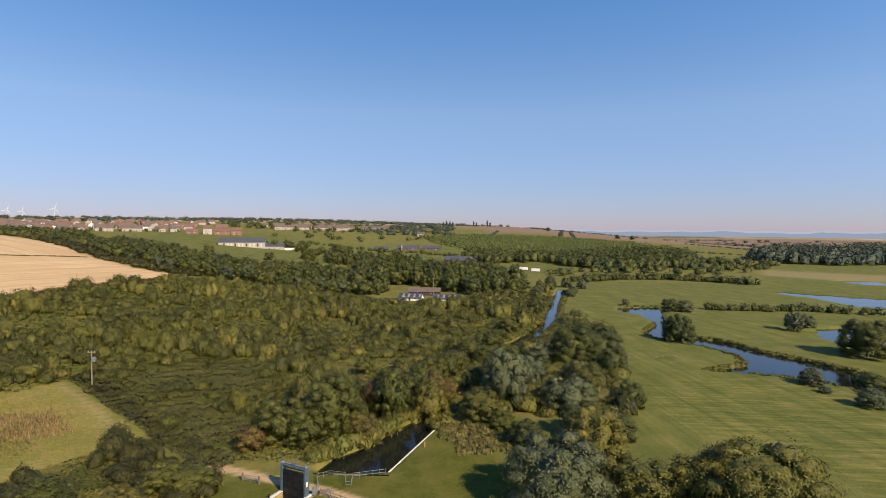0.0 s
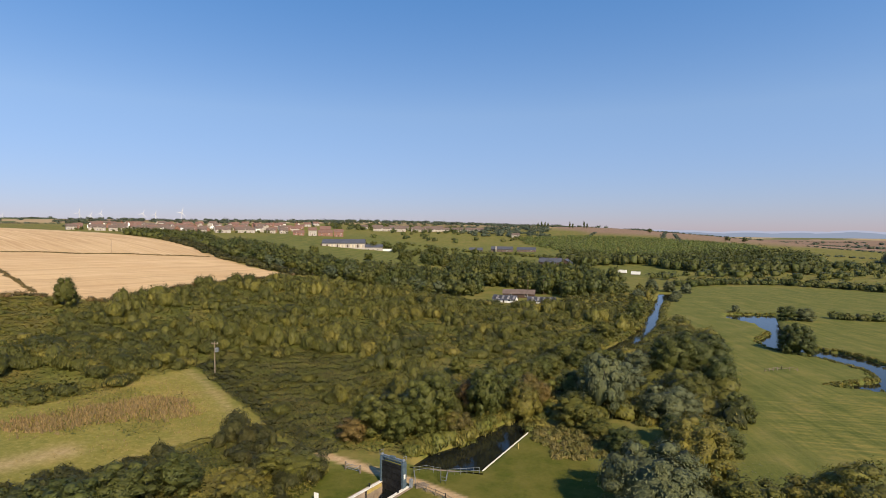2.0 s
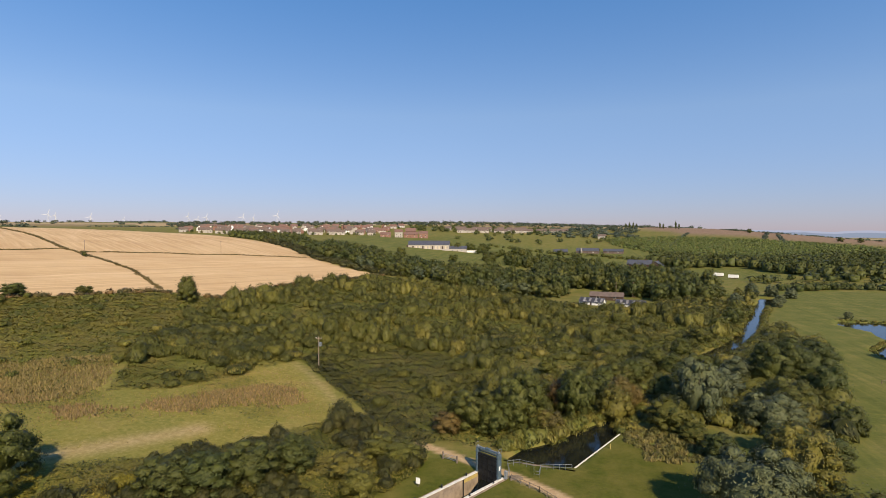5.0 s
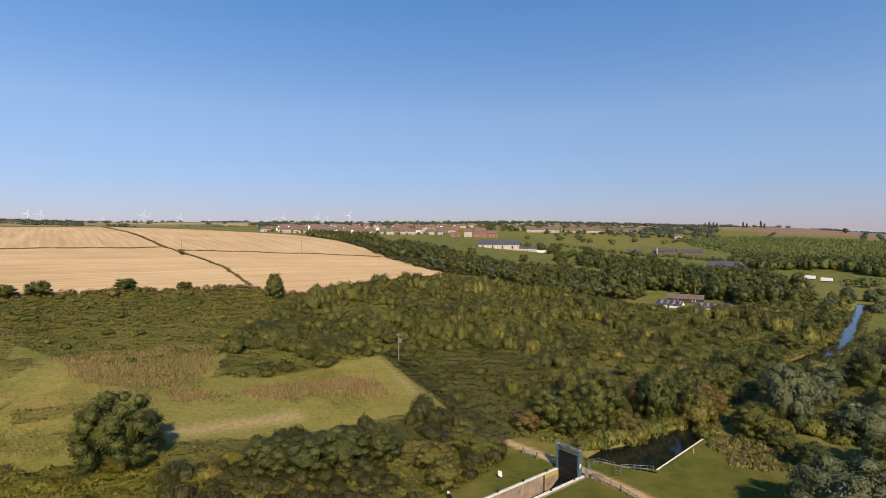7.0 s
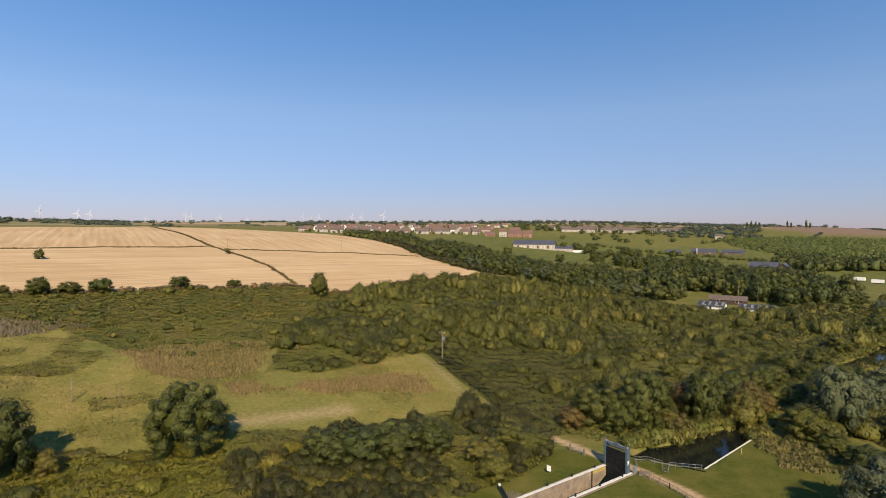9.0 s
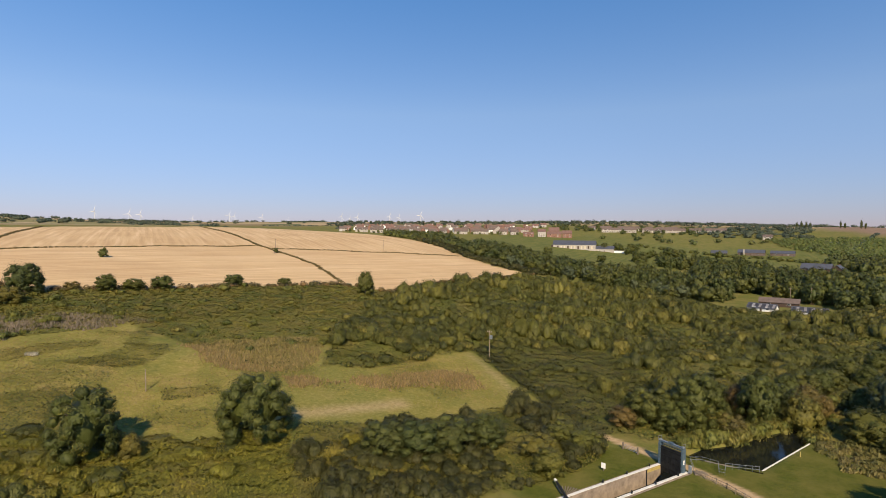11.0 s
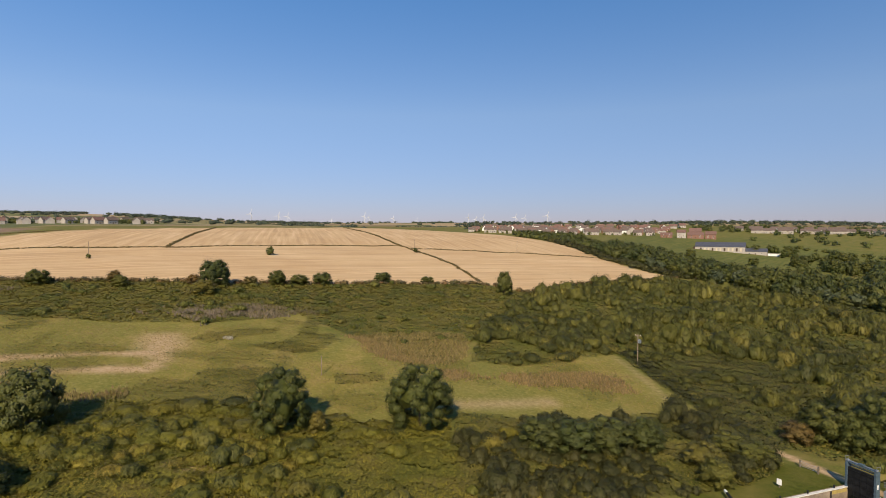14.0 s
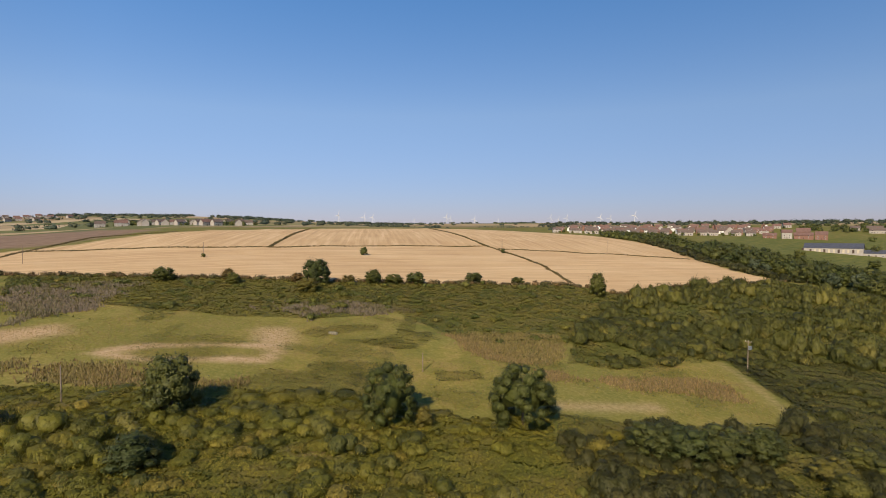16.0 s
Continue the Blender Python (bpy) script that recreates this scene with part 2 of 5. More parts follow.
CHAMBER = [(LOCK_X + u * math.cos(LOCK_A) - v * math.sin(LOCK_A), LOCK_Y + u * math.sin(LOCK_A) + v * math.cos(LOCK_A))
           for u, v in ((-0.42, 0.9), (4.6, 0.9), (4.6, -30), (-0.42, -30))]


def spaced(lo, hi, steps, limit, grow=1.16):
    """Grid lines: fine steps between the marks, widening outside of them."""
    out = []
    for a, b, s in steps:
        out += list(np.arange(a, b, s))
    s = steps[-1][2]
    v = steps[-1][1]
    while v < limit:
        out.append(v)
        s *= grow
        v += s
    s, v = steps[0][2], steps[0][0]
    while v > -limit:
        s *= grow
        v -= s
        out.insert(0, v)
    return np.array(out)


def grid_mesh(name, xs, ys, zfun):
    gx, gy = np.meshgrid(xs, ys)
    gz = zfun(gx, gy)
    v = np.stack([gx, gy, gz], -1).reshape(-1, 3)
    nx, ny = len(xs), len(ys)
    i = (np.arange(ny - 1)[:, None] * nx + np.arange(nx - 1)).ravel()
    return faces_mesh(name, v, np.stack([i, i + 1, i + nx + 1, i + nx], -1), True), gx.ravel(), gy.ravel()


def faces_mesh(name, verts, quads, smooth=False):
    """A mesh from faces that all have the same number of corners."""
    k = np.shape(quads)[1]
    me = bpy.data.meshes.new(name)
    me.vertices.add(len(verts))
    me.vertices.foreach_set("co", np.asarray(verts, np.float32).ravel())
    me.loops.add(len(quads) * k)
    me.loops.foreach_set("vertex_index", np.asarray(quads, np.int32).ravel())
    me.polygons.add(len(quads))
    me.polygons.foreach_set("loop_start", np.arange(0, len(quads) * k, k, dtype=np.int32))
    me.polygons.foreach_set("use_smooth", np.full(len(quads), smooth))
    me.update(calc_edges=True)
    return me


def attribute(me, name, values):
    a = me.attributes.new(name, "FLOAT", "POINT")
    a.data.foreach_set("value", np.asarray(values, np.float32))


def water_side(x, y):
    best = np.full(np.shape(x), -1e9)
    for w in WATERS:
        xs_, ys_ = [p[0] for p in w], [p[1] for p in w]
        near = (x > min(xs_) - 15) & (x < max(xs_) + 15) & (y > min(ys_) - 15) & (y < max(ys_) + 15)
        d = np.full(np.shape(x), -1e9)
        d[near] = signed(x[near], y[near], w)
        best = np.maximum(best, d)
    return best


def wobble(x, y, s):
    return np.sin(x / s + 1.3 * np.sin(y / s * 0.7)) * np.sin(y / s * 1.1 + 1.7 * np.sin(x / s * 0.6))


def ground_height(x, y):
    z = land(x, y)
    z = z + 0.25 * wobble(x, y, 9) * sm((-x - 60) / 60) + 1.2 * wobble(x, y, 130) * sm((np.hypot(x, y) - 350) / 500)
    w = water_side(x, y)
    z = z - 2.4 * sm((w + 0.15) / 1.7)
    c = signed(x, y, CHAMBER)
    return np.where(c > -1.2, np.where(c > 0.0, -4.0, np.where(z > 0.5, 0.92, z)), z)


gxs = spaced(0, 0, [(-420, -230, 5), (-230, -48, 2), (-48, -41, 1), (-41, -18, 0.5), (-18, 12, 1), (12, 130, 2), (130, 280, 5)], 4700)
gys = spaced(0, 0, [(-110, 54, 3), (54, 88, 0.5), (88, 126, 1), (126, 330, 2), (330, 480, 6)], 4700)
ground_me, GX, GY = grid_mesh("ground", gxs, gys, ground_height)
ground = tagged(new("ground", ground_me), "rolling valley ground with grass, stubble and scrub cover", "ground", kind="structure")


def cover(poly, soft):
    return sm(0.5 + signed(GX, GY, poly) / (2 * soft))


wob = 3.0 * wobble(GX, GY, 14) + 1.5 * wobble(GX, GY, 5)
m_stub = cover(STUBBLE, 1.5)
m_grass = np.maximum.reduce([cover(MEADOW_E, 3), cover(LAWN, 1), cover(SCHOOL_FIELD, 6), cover(FARM_FIELD, 6)])
m_rough = sm(0.5 + (signed(GX, GY, MEADOW_W) + wob) / 6)
loop_d = np.abs(edge_dist(GX, GY, DIRT_LOOP))
m_dirt = np.maximum.reduce([sm((3.2 - loop_d + 0.4 * wob) / 3), 0.9 * cover(DIRT_SPUR, 4), cover(DIRT_WEST, 4), cover(BARE, 2), 0.6 * cover(BARE_STRIP, 3), 0.35 * sm((1.6 - edge_dist(GX, GY, TRAIL, False)) / 1.6),
                            sm((1.5 - edge_dist(GX, GY, TOWPATH, False)) / 0.8)])
m_patch = np.maximum(sm((np.hypot(GX, GY) - 1150) / 250), sm((-GX - 590) / 60) * sm((620 - GY) / 60))
m_plough = np.maximum(cover(PLOUGH_E, 15), cover(PLOUGH_W, 8))
for nm, val in (("hay", np.maximum(cover(HAY_NEAR, 6), 0.6 * cover(HAY_FAR, 8))), ("pale", 0.6 * cover(PALE_FIELD, 12)), ("stubble", m_stub), ("grass", m_grass), ("rough", m_rough), ("dirt", m_dirt), ("plough", m_plough), ("upper", cover(UPPER, 1.0)), ("lawn", cover(LAWN, 2.0)), ("patch", m_patch)):
    attribute(ground_me, nm, val)


def ground_material():
    m, n, l, b = node_mat("ground_cover", 0.95, 0.1)
    co = coords(n)

    def at(name):
        a = n.new("ShaderNodeAttribute")
        a.attribute_name = name
        return a.outputs["Fac"]

    big, mid, fine = noise_tex(n, l, co, 0.02, 5), noise_tex(n, l, co, 0.12, 6, 0.65), noise_tex(n, l, co, 1.1, 6, 0.7)
    base = ramp(n, l, fine, [(0.3, (0.085, 0.095, 0.022)), (0.7, (0.175, 0.175, 0.040))])
    base = mixc(n, l, ramp(n, l, mid, [(0.45, (0, 0, 0)), (0.6, (1, 1, 1))]), base, (0.19, 0.16, 0.05))
    grass = ramp(n, l, mid, [(0.3, (0.080, 0.098, 0.027)), (0.46, (0.113, 0.124, 0.034)), (0.6, (0.156, 0.149, 0.047)), (0.78, (0.22, 0.182, 0.076))])
    grass = mixc(n, l, 0.35, grass, ramp(n, l, fine, [(0.3, (0.065, 0.09, 0.014)), (0.7, (0.19, 0.185, 0.045))]))

    def lines(turn, length, width, detail=4):
        mp = n.new("ShaderNodeMapping")
        mp.vector_type = "TEXTURE"
        mp.inputs["Rotation"].default_value = (0, 0, radians(turn))
        mp.inputs["Scale"].default_value = (length, width, 50)
        l.new(co, mp.inputs["Vector"])
        return noise_tex(n, l, mp.outputs[0], 1.0, detail, 0.65)

    hay = ramp(n, l, lines(97, 60, 2.6, 3), [(0.40, (0.78, 0.84, 0.8)), (0.5, (1.0, 1.0, 1.0)), (0.62, (1.22, 1.14, 1.15))])
    grass = mixc(n, l, ramp(n, l, big, [(0.42, (0.25, 0.25, 0.25)), (0.58, (1, 1, 1))]), grass, mixc(n, l, 1.0, grass, hay, "MULTIPLY"))
    swath = ramp(n, l, lines(-7, 14, 1.3, 4), [(0.40, (0.82, 0.88, 0.84)), (0.5, (0.98, 0.98, 0.95)), (0.62, (1.42, 1.25, 1.22))])
    grass = mixc(n, l, at("hay"), grass, mixc(n, l, 1.0, grass, swath, "MULTIPLY"))
    grass = mixc(n, l, at("pale"), grass, (0.30, 0.235, 0.12))
    rough = ramp(n, l, mid, [(0.28, (0.104, 0.113, 0.025)), (0.4, (0.163, 0.157, 0.031)), (0.5, (0.223, 0.192, 0.043)), (0.58, (0.291, 0.226, 0.067)), (0.7, (0.252, 0.172, 0.067)), (0.85, (0.355, 0.266, 0.112))])
    rough = mixc(n, l, ramp(n, l, big, [(0.44, (0, 0, 0)), (0.58, (0.6, 0.6, 0.6))]), rough, (0.135, 0.150, 0.036))
    rough = mixc(n, l, 0.45, rough, ramp(n, l, fine, [(0.3, (0.10, 0.10, 0.024)), (0.5, (0.21, 0.185, 0.048)), (0.7, (0.38, 0.30, 0.12))]))
    # stubble: rows along the lower field, up the slope on the upper fields, wheel tracks across
    rows_low, rows_up = lines(76, 90, 1.9, 5), lines(151, 90, 3.2, 5)
    rows_ = mixc(n, l, at("upper"), rows_low, rows_up)
    stub = ramp(n, l, rows_, [(0.32, (0.46, 0.300, 0.155)), (0.46, (0.590, 0.395, 0.205)), (0.54, (0.650, 0.447, 0.242)), (0.68, (0.80, 0.585, 0.352))])
    stub = mixc(n, l, 0.3, stub, ramp(n, l, big, [(0.38, (0.33, 0.21, 0.105)), (0.62, (0.54, 0.41, 0.24))]))
    stub = mixc(n, l, 0.2, stub, ramp(n, l, fine, [(0.3, (0.28, 0.19, 0.10)), (0.7, (0.58, 0.45, 0.27))]))
    dirt = ramp(n, l, fine, [(0.3, (0.35, 0.235, 0.12)), (0.7, (0.54, 0.40, 0.24))])
    plough = ramp(n, l, mid, [(0.3, (0.18, 0.12, 0.08)), (0.7, (0.27, 0.19, 0.13))])
    vo = n.new("ShaderNodeTexVoronoi")
    vo.inputs["Scale"].default_value = 0.0045
    l.new(co, vo.inputs["Vector"])
    sep = n.new("ShaderNodeSeparateColor")
    l.new(vo.outputs["Color"], sep.inputs[0])
    patch = ramp(n, l, sep.outputs[0], [(0.0, (0.11, 0.12, 0.05)), (0.3, (0.16, 0.165, 0.065)), (0.5, (0.40, 0.30, 0.17)), (0.75, (0.24, 0.18, 0.10)), (1.0, (0.46, 0.36, 0.22))])
    col = mixc(n, l, at("patch"), base, patch)
    col = mixc(n, l, at("grass"), col, grass)
    turf = ramp(n, l, fine, [(0.3, (0.058, 0.072, 0.010)), (0.7, (0.098, 0.106, 0.017))])
    turf = mixc(n, l, ramp(n, l, mid, [(0.42, (0, 0, 0)), (0.7, (1, 1, 1))]), turf, (0.150, 0.132, 0.032))
    col = mixc(n, l, at("lawn"), col, turf)
    col = mixc(n, l, at("rough"), col, rough)
    col = mixc(n, l, at("plough"), col, plough)
    col = mixc(n, l, at("stubble"), col, stub)
    col = mixc(n, l, at("dirt"), col, dirt)
    l.new(col, b.inputs["Base Color"])
    bp = n.new("ShaderNodeBump")
    bp.inputs["Strength"].default_value, bp.inputs["Distance"].default_value = 0.6, 0.35
    l.new(fine, bp.inputs["Height"])
    l.new(bp.outputs[0], b.inputs["Normal"])
    return m


ground_me.materials.append(ground_material())
wme, _, _ = grid_mesh("water", np.linspace(-24, 470, 60), np.linspace(70, 480, 60), lambda x, y: 0 * x)
wme.materials.append(M_WATER)
tagged(new("water", wme), "still dark blue river water reflecting the sky", "water", kind="structure")

# ---- foliage ----
rng = np.random.default_rng(7)


def unit(n):
    v = rng.normal(size=(n, 3))
    return v / np.linalg.norm(v, axis=1, keepdims=True)


def sprays(pos, normal, size, slim=0.55, upright=1.2):
    """Leaf sprays: one pointed blade at each place, roughly facing along its normal, its tip upwards."""
    n = len(pos)
    nr = normal + 0.36 * unit(n)
    nr /= np.linalg.norm(nr, axis=1, keepdims=True)
    up = unit(n) + np.array([0, 0, upright])
    a = np.cross(nr, up)
    a /= np.linalg.norm(a, axis=1, keepdims=True) + 1e-9
    b = np.cross(a, nr)
    s = size[:, None] if np.ndim(size) else size
    v = np.stack([pos - b * s * 0.35 + a * s * slim * 0.6, pos - b * s * 0.35 - a * s * slim * 0.6, pos - b * s * -0.75], 1)
    return v.reshape(-1, 3), np.arange(3 * n).reshape(n, 3)


def unit_rows(v):
    return v / (np.linalg.norm(v, axis=1, keepdims=True) + 1e-9)


def ball(k):
    """A sphere of 6 k k four-sided faces."""
    vs, qs = [], []
    for ax in range(3):
        for sg in (-1, 1):
            o = len(vs)
            for i in range(k + 1):
                for j in range(k + 1):
                    p = [0, 0, 0]
                    p[ax], p[(ax + 1) % 3], p[(ax + 2) % 3] = sg, math.tan((i / k - 0.5) * math.pi / 2), math.tan((j / k - 0.5) * math.pi / 2)
                    p = np.array(p, float)
                    vs.append(p / np.linalg.norm(p))
            for i in range(k):
                for j in range(k):
                    q = [o + i * (k + 1) + j, o + (i + 1) * (k + 1) + j, o + (i + 1) * (k + 1) + j + 1, o + i * (k + 1) + j + 1]
                    qs.append(q if sg > 0 else q[::-1])
    vs, at = np.unique(np.round(vs, 5), axis=0, return_inverse=True)
    return vs, np.ravel(at)[np.array(qs)]


def tris_of(q):
    return np.concatenate([q[:, [0, 1, 2]], q[:, [0, 2, 3]]])


BALL2, BALL2T = ball(2)
BALL2T = tris_of(BALL2T)
BALL1, BALL1T = ball(1)
BALL1T = tris_of(BALL1T)


def lumps(d, seed):
    """Uneven radius along the directions d."""
    return 1 + 0.22 * np.sin(3.1 * d[:, 0] + seed) * np.sin(2.7 * d[:, 1] + 2 * seed) + 0.12 * np.sin(5.3 * d[:, 2] + 4.1 * d[:, 0] + 3 * seed) \
        + 0.06 * np.sin(8.7 * d[:, 1] - 6.1 * d[:, 2] + seed)


def shrub_arrays(x, y, z, r, h, count, size, tint):
    """One bush: an uneven rounded dome of leafy wood, thick with upright shoots that hide it; the leaves face outwards."""
    seed = rng.uniform(0, 50)
    ball_, tris_ = (BALL2, BALL2T) if count > 90 else (BALL1, BALL1T)
    d = ball_ + 0.06 * rng.normal(size=ball_.shape)
    lean = rng.normal(0, 0.12, 2) * r
    slope = np.array([1, 1, min(1.6, r / (h * 0.56))])
    core = d * lumps(d, seed)[:, None] * 0.78 * [r, r, h * 0.56] + [lean[0], lean[1], h * 0.40]
    d2 = unit(count)
    d2[:, 2] = np.abs(d2[:, 2]) * 1.2 - 0.35
    d2 = unit_rows(d2)
    rr = (lumps(d2, seed) * (0.78 + 0.36 * rng.uniform(0, 1, count) ** 1.6))[:, None]
    p = d2 * rr * [r, r, h * 0.58] + [lean[0], lean[1], h * 0.42]
    p[:, 2] = np.maximum(p[:, 2], 0.04)
    sv, sq = sprays(p, d2 * slope, (1.45 if size < 0.6 else 0.95) * size * rng.uniform(0.45, 1.55, count), 0.32 if size < 0.6 else 0.7, 0.5 if size > 0.6 else 2.2 if size > 0.3 else 1.4)
    v = np.concatenate([core, sv]) + [x, y, z]
    q = np.concatenate([tris_, sq + len(core)])
    nr = np.concatenate([unit_rows(unit_rows(d * slope) + [0, 0, 0.35]), np.repeat(unit_rows(unit_rows(d2 * slope) + 0.8 * unit(count) + [0, 0, 0.35]), 3, 0)])
    tt = tint + np.concatenate([np.full(len(core), 0.0), np.repeat(rng.normal(0, 0.03, count), 3)])
    return v, q, np.clip(tt, 0.01, 0.99), nr


def joined(name, parts, mat, smooth=True):
    """One mesh of many pieces: places, faces, tints and, where given, the way the leaves face."""
    vs, qs, ts, ns, o = [], [], [], [], 0
    for p in parts:
        vs.append(p[0])
        qs.append(p[1] + o)
        ts.append(p[2])
        ns.append(p[3])
        o += len(p[0])
    me = faces_mesh(name, np.concatenate(vs), np.concatenate(qs), smooth)
    attribute(me, "tint", np.concatenate(ts))
    me.materials.append(mat)
    me.normals_split_custom_set_from_vertices(np.concatenate(ns).astype(np.float32))
    return me


def scatter(poly, step, keep=1.0):
    """Places in an outline, on a shaken grid."""
    xs_, ys_ = [p[0] for p in poly], [p[1] for p in poly]
    a, b = np.meshgrid(np.arange(min(xs_), max(xs_), step), np.arange(min(ys_), max(ys_), step))
    a = a.ravel() + rng.uniform(-0.45, 0.45, a.size) * step
    b = b.ravel() + rng.uniform(-0.45, 0.45, b.size) * step
    k = inside(a, b, poly) & (rng.uniform(0, 1, a.size) < keep)
    return a[k], b[k]


SCRUB_MAIN = [(-21, 96), (-33, 94), (-44, 99), (-57, 108), (-92, 137), (-103, 95), (-112, 88), (-128, 108), (-140, 135), (-163, 180),
              (-163, 232), (-157, 279), (-152, 328), (-60, 322), (-36, 311), (-30, 304), (12, 298), (44, 262), (40, 240), (20, 198), (6, 166), (-4, 140), (-8, 122), (-16, 108)]
SCRUB_SOUTH = [(-97, 40), (-121, 22), (-138, -5), (-157, -40), (-165, -52), (-88, -52), (-82, -10), (-72, 20),
               (-62, 34), (-80, 46), (-90, 57)]
BRAMBLE_W = [(-297, -42), (-262, 11), (-232, 60), (-212, 98), (-188, 171), (-165, 184), (-140, 135), (-124, 99), (-135, 76), (-150, 70), (-174, 68), (-178, 38), (-192, 17), (-250, -43)]
HERB_LOW = [(-212, 25), (-200, 41), (-193, 60), (-183, 69), (-170, 77), (-173, 63), (-177, 48), (-175, 37), (-188, 29), (-197, 12)]
HERB_HIGH = [(-267, -44), (-270, -27), (-252, 5), (-240, -4), (-222, -12), (-205, -28), (-207, -42)]


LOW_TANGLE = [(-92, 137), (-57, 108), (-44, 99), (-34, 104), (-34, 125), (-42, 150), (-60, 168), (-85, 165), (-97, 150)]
CLUMP_SPUR = [(-129, 109), (-143, 127), (-145, 148), (-128, 150), (-98, 128), (-100, 118), (-112, 103)]


def scrubland(name, poly, step, rlo, rhi, hlo, hhi, mat, label, keep=1.0, cards=200, size=0.45, gaps=0.0, power=1.6):
    parts = []
    xs_, ys_ = scatter(poly, step, keep)
    zs_ = ground_height(xs_, ys_)
    patch = wobble(xs_, ys_, 22)
    hole = wobble(xs_ + 50, ys_, 11) + 0.6 * wobble(xs_, ys_ + 30, 6)
    low = inside(xs_, ys_, LOW_TANGLE)
    hem = sm((edge_dist(xs_, ys_, MEADOW_W) - 5) / 14) * 0.62 + 0.38 if poly is SCRUB_SOUTH else np.ones(xs_.size)
    for x, y, z, pt, ho, lw, hm in zip(xs_, ys_, zs_, patch, hole, low, hem):
        if ho < gaps - 1.6 or (lw and rng.uniform(0, 1) < 0.25):
            continue
        far = math.hypot(x, y)
        f = rng.uniform(0, 1) ** power
        r = rlo + (rhi - rlo) * f * rng.uniform(0.75, 1.2)
        h = (hlo + (hhi - hlo) * f * rng.uniform(0.7, 1.3)) * (1 + 0.42 * pt)
        h *= hm
        if lw:
            r, h = r * 0.75, h * 0.6
        c = int(cards * (1.2 if far < 150 else 0.8 if far < 220 else 0.5) * (0.5 + 0.8 * f))
        s = size * (1.0 if far < 150 else 1.25 if far < 220 else 1.6)
        tone_ = 0.42 + 0.14 * pt + rng.normal(0, 0.2)
        k = 1 + int(rng.uniform(0, 2.0 + f * 2.4))
        for j in range(k):
            w = 1.0 if k == 1 else rng.uniform(0.5, 0.85)
            dx, dy = rng.normal(0, 0.5 * r, 2) if j else (0.0, 0.0)
            parts.append(shrub_arrays(x + dx, y + dy, z, r * w, h * (rng.uniform(0.55, 1.0) if j else 1.0), max(40, int(1.5 * c * w * w / k ** 0.5)), s,
                                      float(np.clip(tone_ + rng.normal(0, 0.05), 0.01, 0.97))))
    me = joined(name, parts, mat)
    return tagged(new(name, me), label, "scrub", kind="stuff")


def thatch(name, poly, density, height, size, mat, label, gaps=-9.0, soft=6.0):
    """A low tangle of leaves over the ground, rising and falling in small mounds."""
    xs_, ys_ = scatter(poly, density ** -0.5)
    f = wobble(xs_, ys_, 12) + 0.6 * wobble(xs_ + 31, ys_ + 7, 5)
    k = f + sm(edge_dist(xs_, ys_, poly) / soft) - 1 + rng.normal(0, 0.15, xs_.size) > gaps
    xs_, ys_, f = xs_[k], ys_[k], f[k]
    n = len(xs_)
    far = np.hypot(xs_, ys_)
    mound = 0.5 + 0.22 * wobble(xs_, ys_, 1.1) + 0.18 * wobble(0.8 * xs_ - 0.6 * ys_, 0.6 * xs_ + 0.8 * ys_, 1.7) + 0.25 * wobble(xs_ + 5, ys_, 2.6)
    zz = ground_height(xs_, ys_) + height * np.clip(mound, 0.1, 1) * rng.uniform(0.6, 1.0, n)
    e = 0.4
    swell = [(0.3 * (wobble(xs_ + a, ys_ + b, 1.1) - wobble(xs_ - a, ys_ - b, 1.1)) + 0.25 * (wobble(xs_ + 5 + a, ys_ + b, 2.6) - wobble(xs_ + 5 - a, ys_ - b, 2.6))) / (2 * e) * height * 0.8
             for a, b in ((e, 0), (0, e))]
    tilt = unit_rows(np.stack([-swell[0], -swell[1], np.ones(n)], -1) + 0.3 * unit(n))
    sv, sq = sprays(np.stack([xs_, ys_, zz], -1), tilt + [0, 0, -0.3], size * rng.uniform(0.6, 1.5, n) * np.where(far > 190, 1.3, 1.0), 0.6)
    t = np.clip(0.45 + 0.2 * f + 0.15 * wobble(xs_, ys_, 3.1) + rng.normal(0, 0.07, n), 0.01, 0.99)
    return tagged(new(name, joined(name, [(sv, sq, np.repeat(t, 3), np.repeat(tilt, 3, 0))], mat)), label, "scrub", kind="stuff")


# brightness set by area in the leaf colour: lighter upslope, darker low down
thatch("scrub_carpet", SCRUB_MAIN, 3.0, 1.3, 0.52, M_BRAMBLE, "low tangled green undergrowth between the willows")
thatch("low_tangle", LOW_TANGLE, 6.0, 1.9, 0.36, M_SCRUB_DARK, "dark low bramble tangle below the willows")
scrubland("willow_scrub", SCRUB_MAIN, 4.9, 1.3, 3.9, 1.9, 5.8, M_SCRUB, "rounded olive green willow bushes crowding the slope", cards=470, size=0.34, gaps=1.25, power=1.4)
scrubland("willow_spur", CLUMP_SPUR, 5.0, 2.0, 3.8, 2.6, 4.8, M_SCRUB, "rounded grey-green willow bushes at the meadow corner", cards=480, size=0.34, gaps=0.9, power=1.0)
SCRUB_LOCK = [(-60, 104), (-71, 79), (-90, 58), (-80, 46), (-62, 34), (-50, 46), (-44.5, 58), (-39.5, 66), (-36.3, 73), (-34.5, 79), (-34, 85), (-37, 88.5), (-43, 92.5)]
MEADOW_HEM = [(-94, 136), (-59, 108), (-52, 101), (-44, 94), (-38, 91), (-35, 94), (-44, 101), (-57, 112), (-90, 143)]
thatch("bramble_hem", MEADOW_HEM, 9.0, 2.0, 0.46, M_SCRUB_DARK, "bramble bank along the meadow edge")
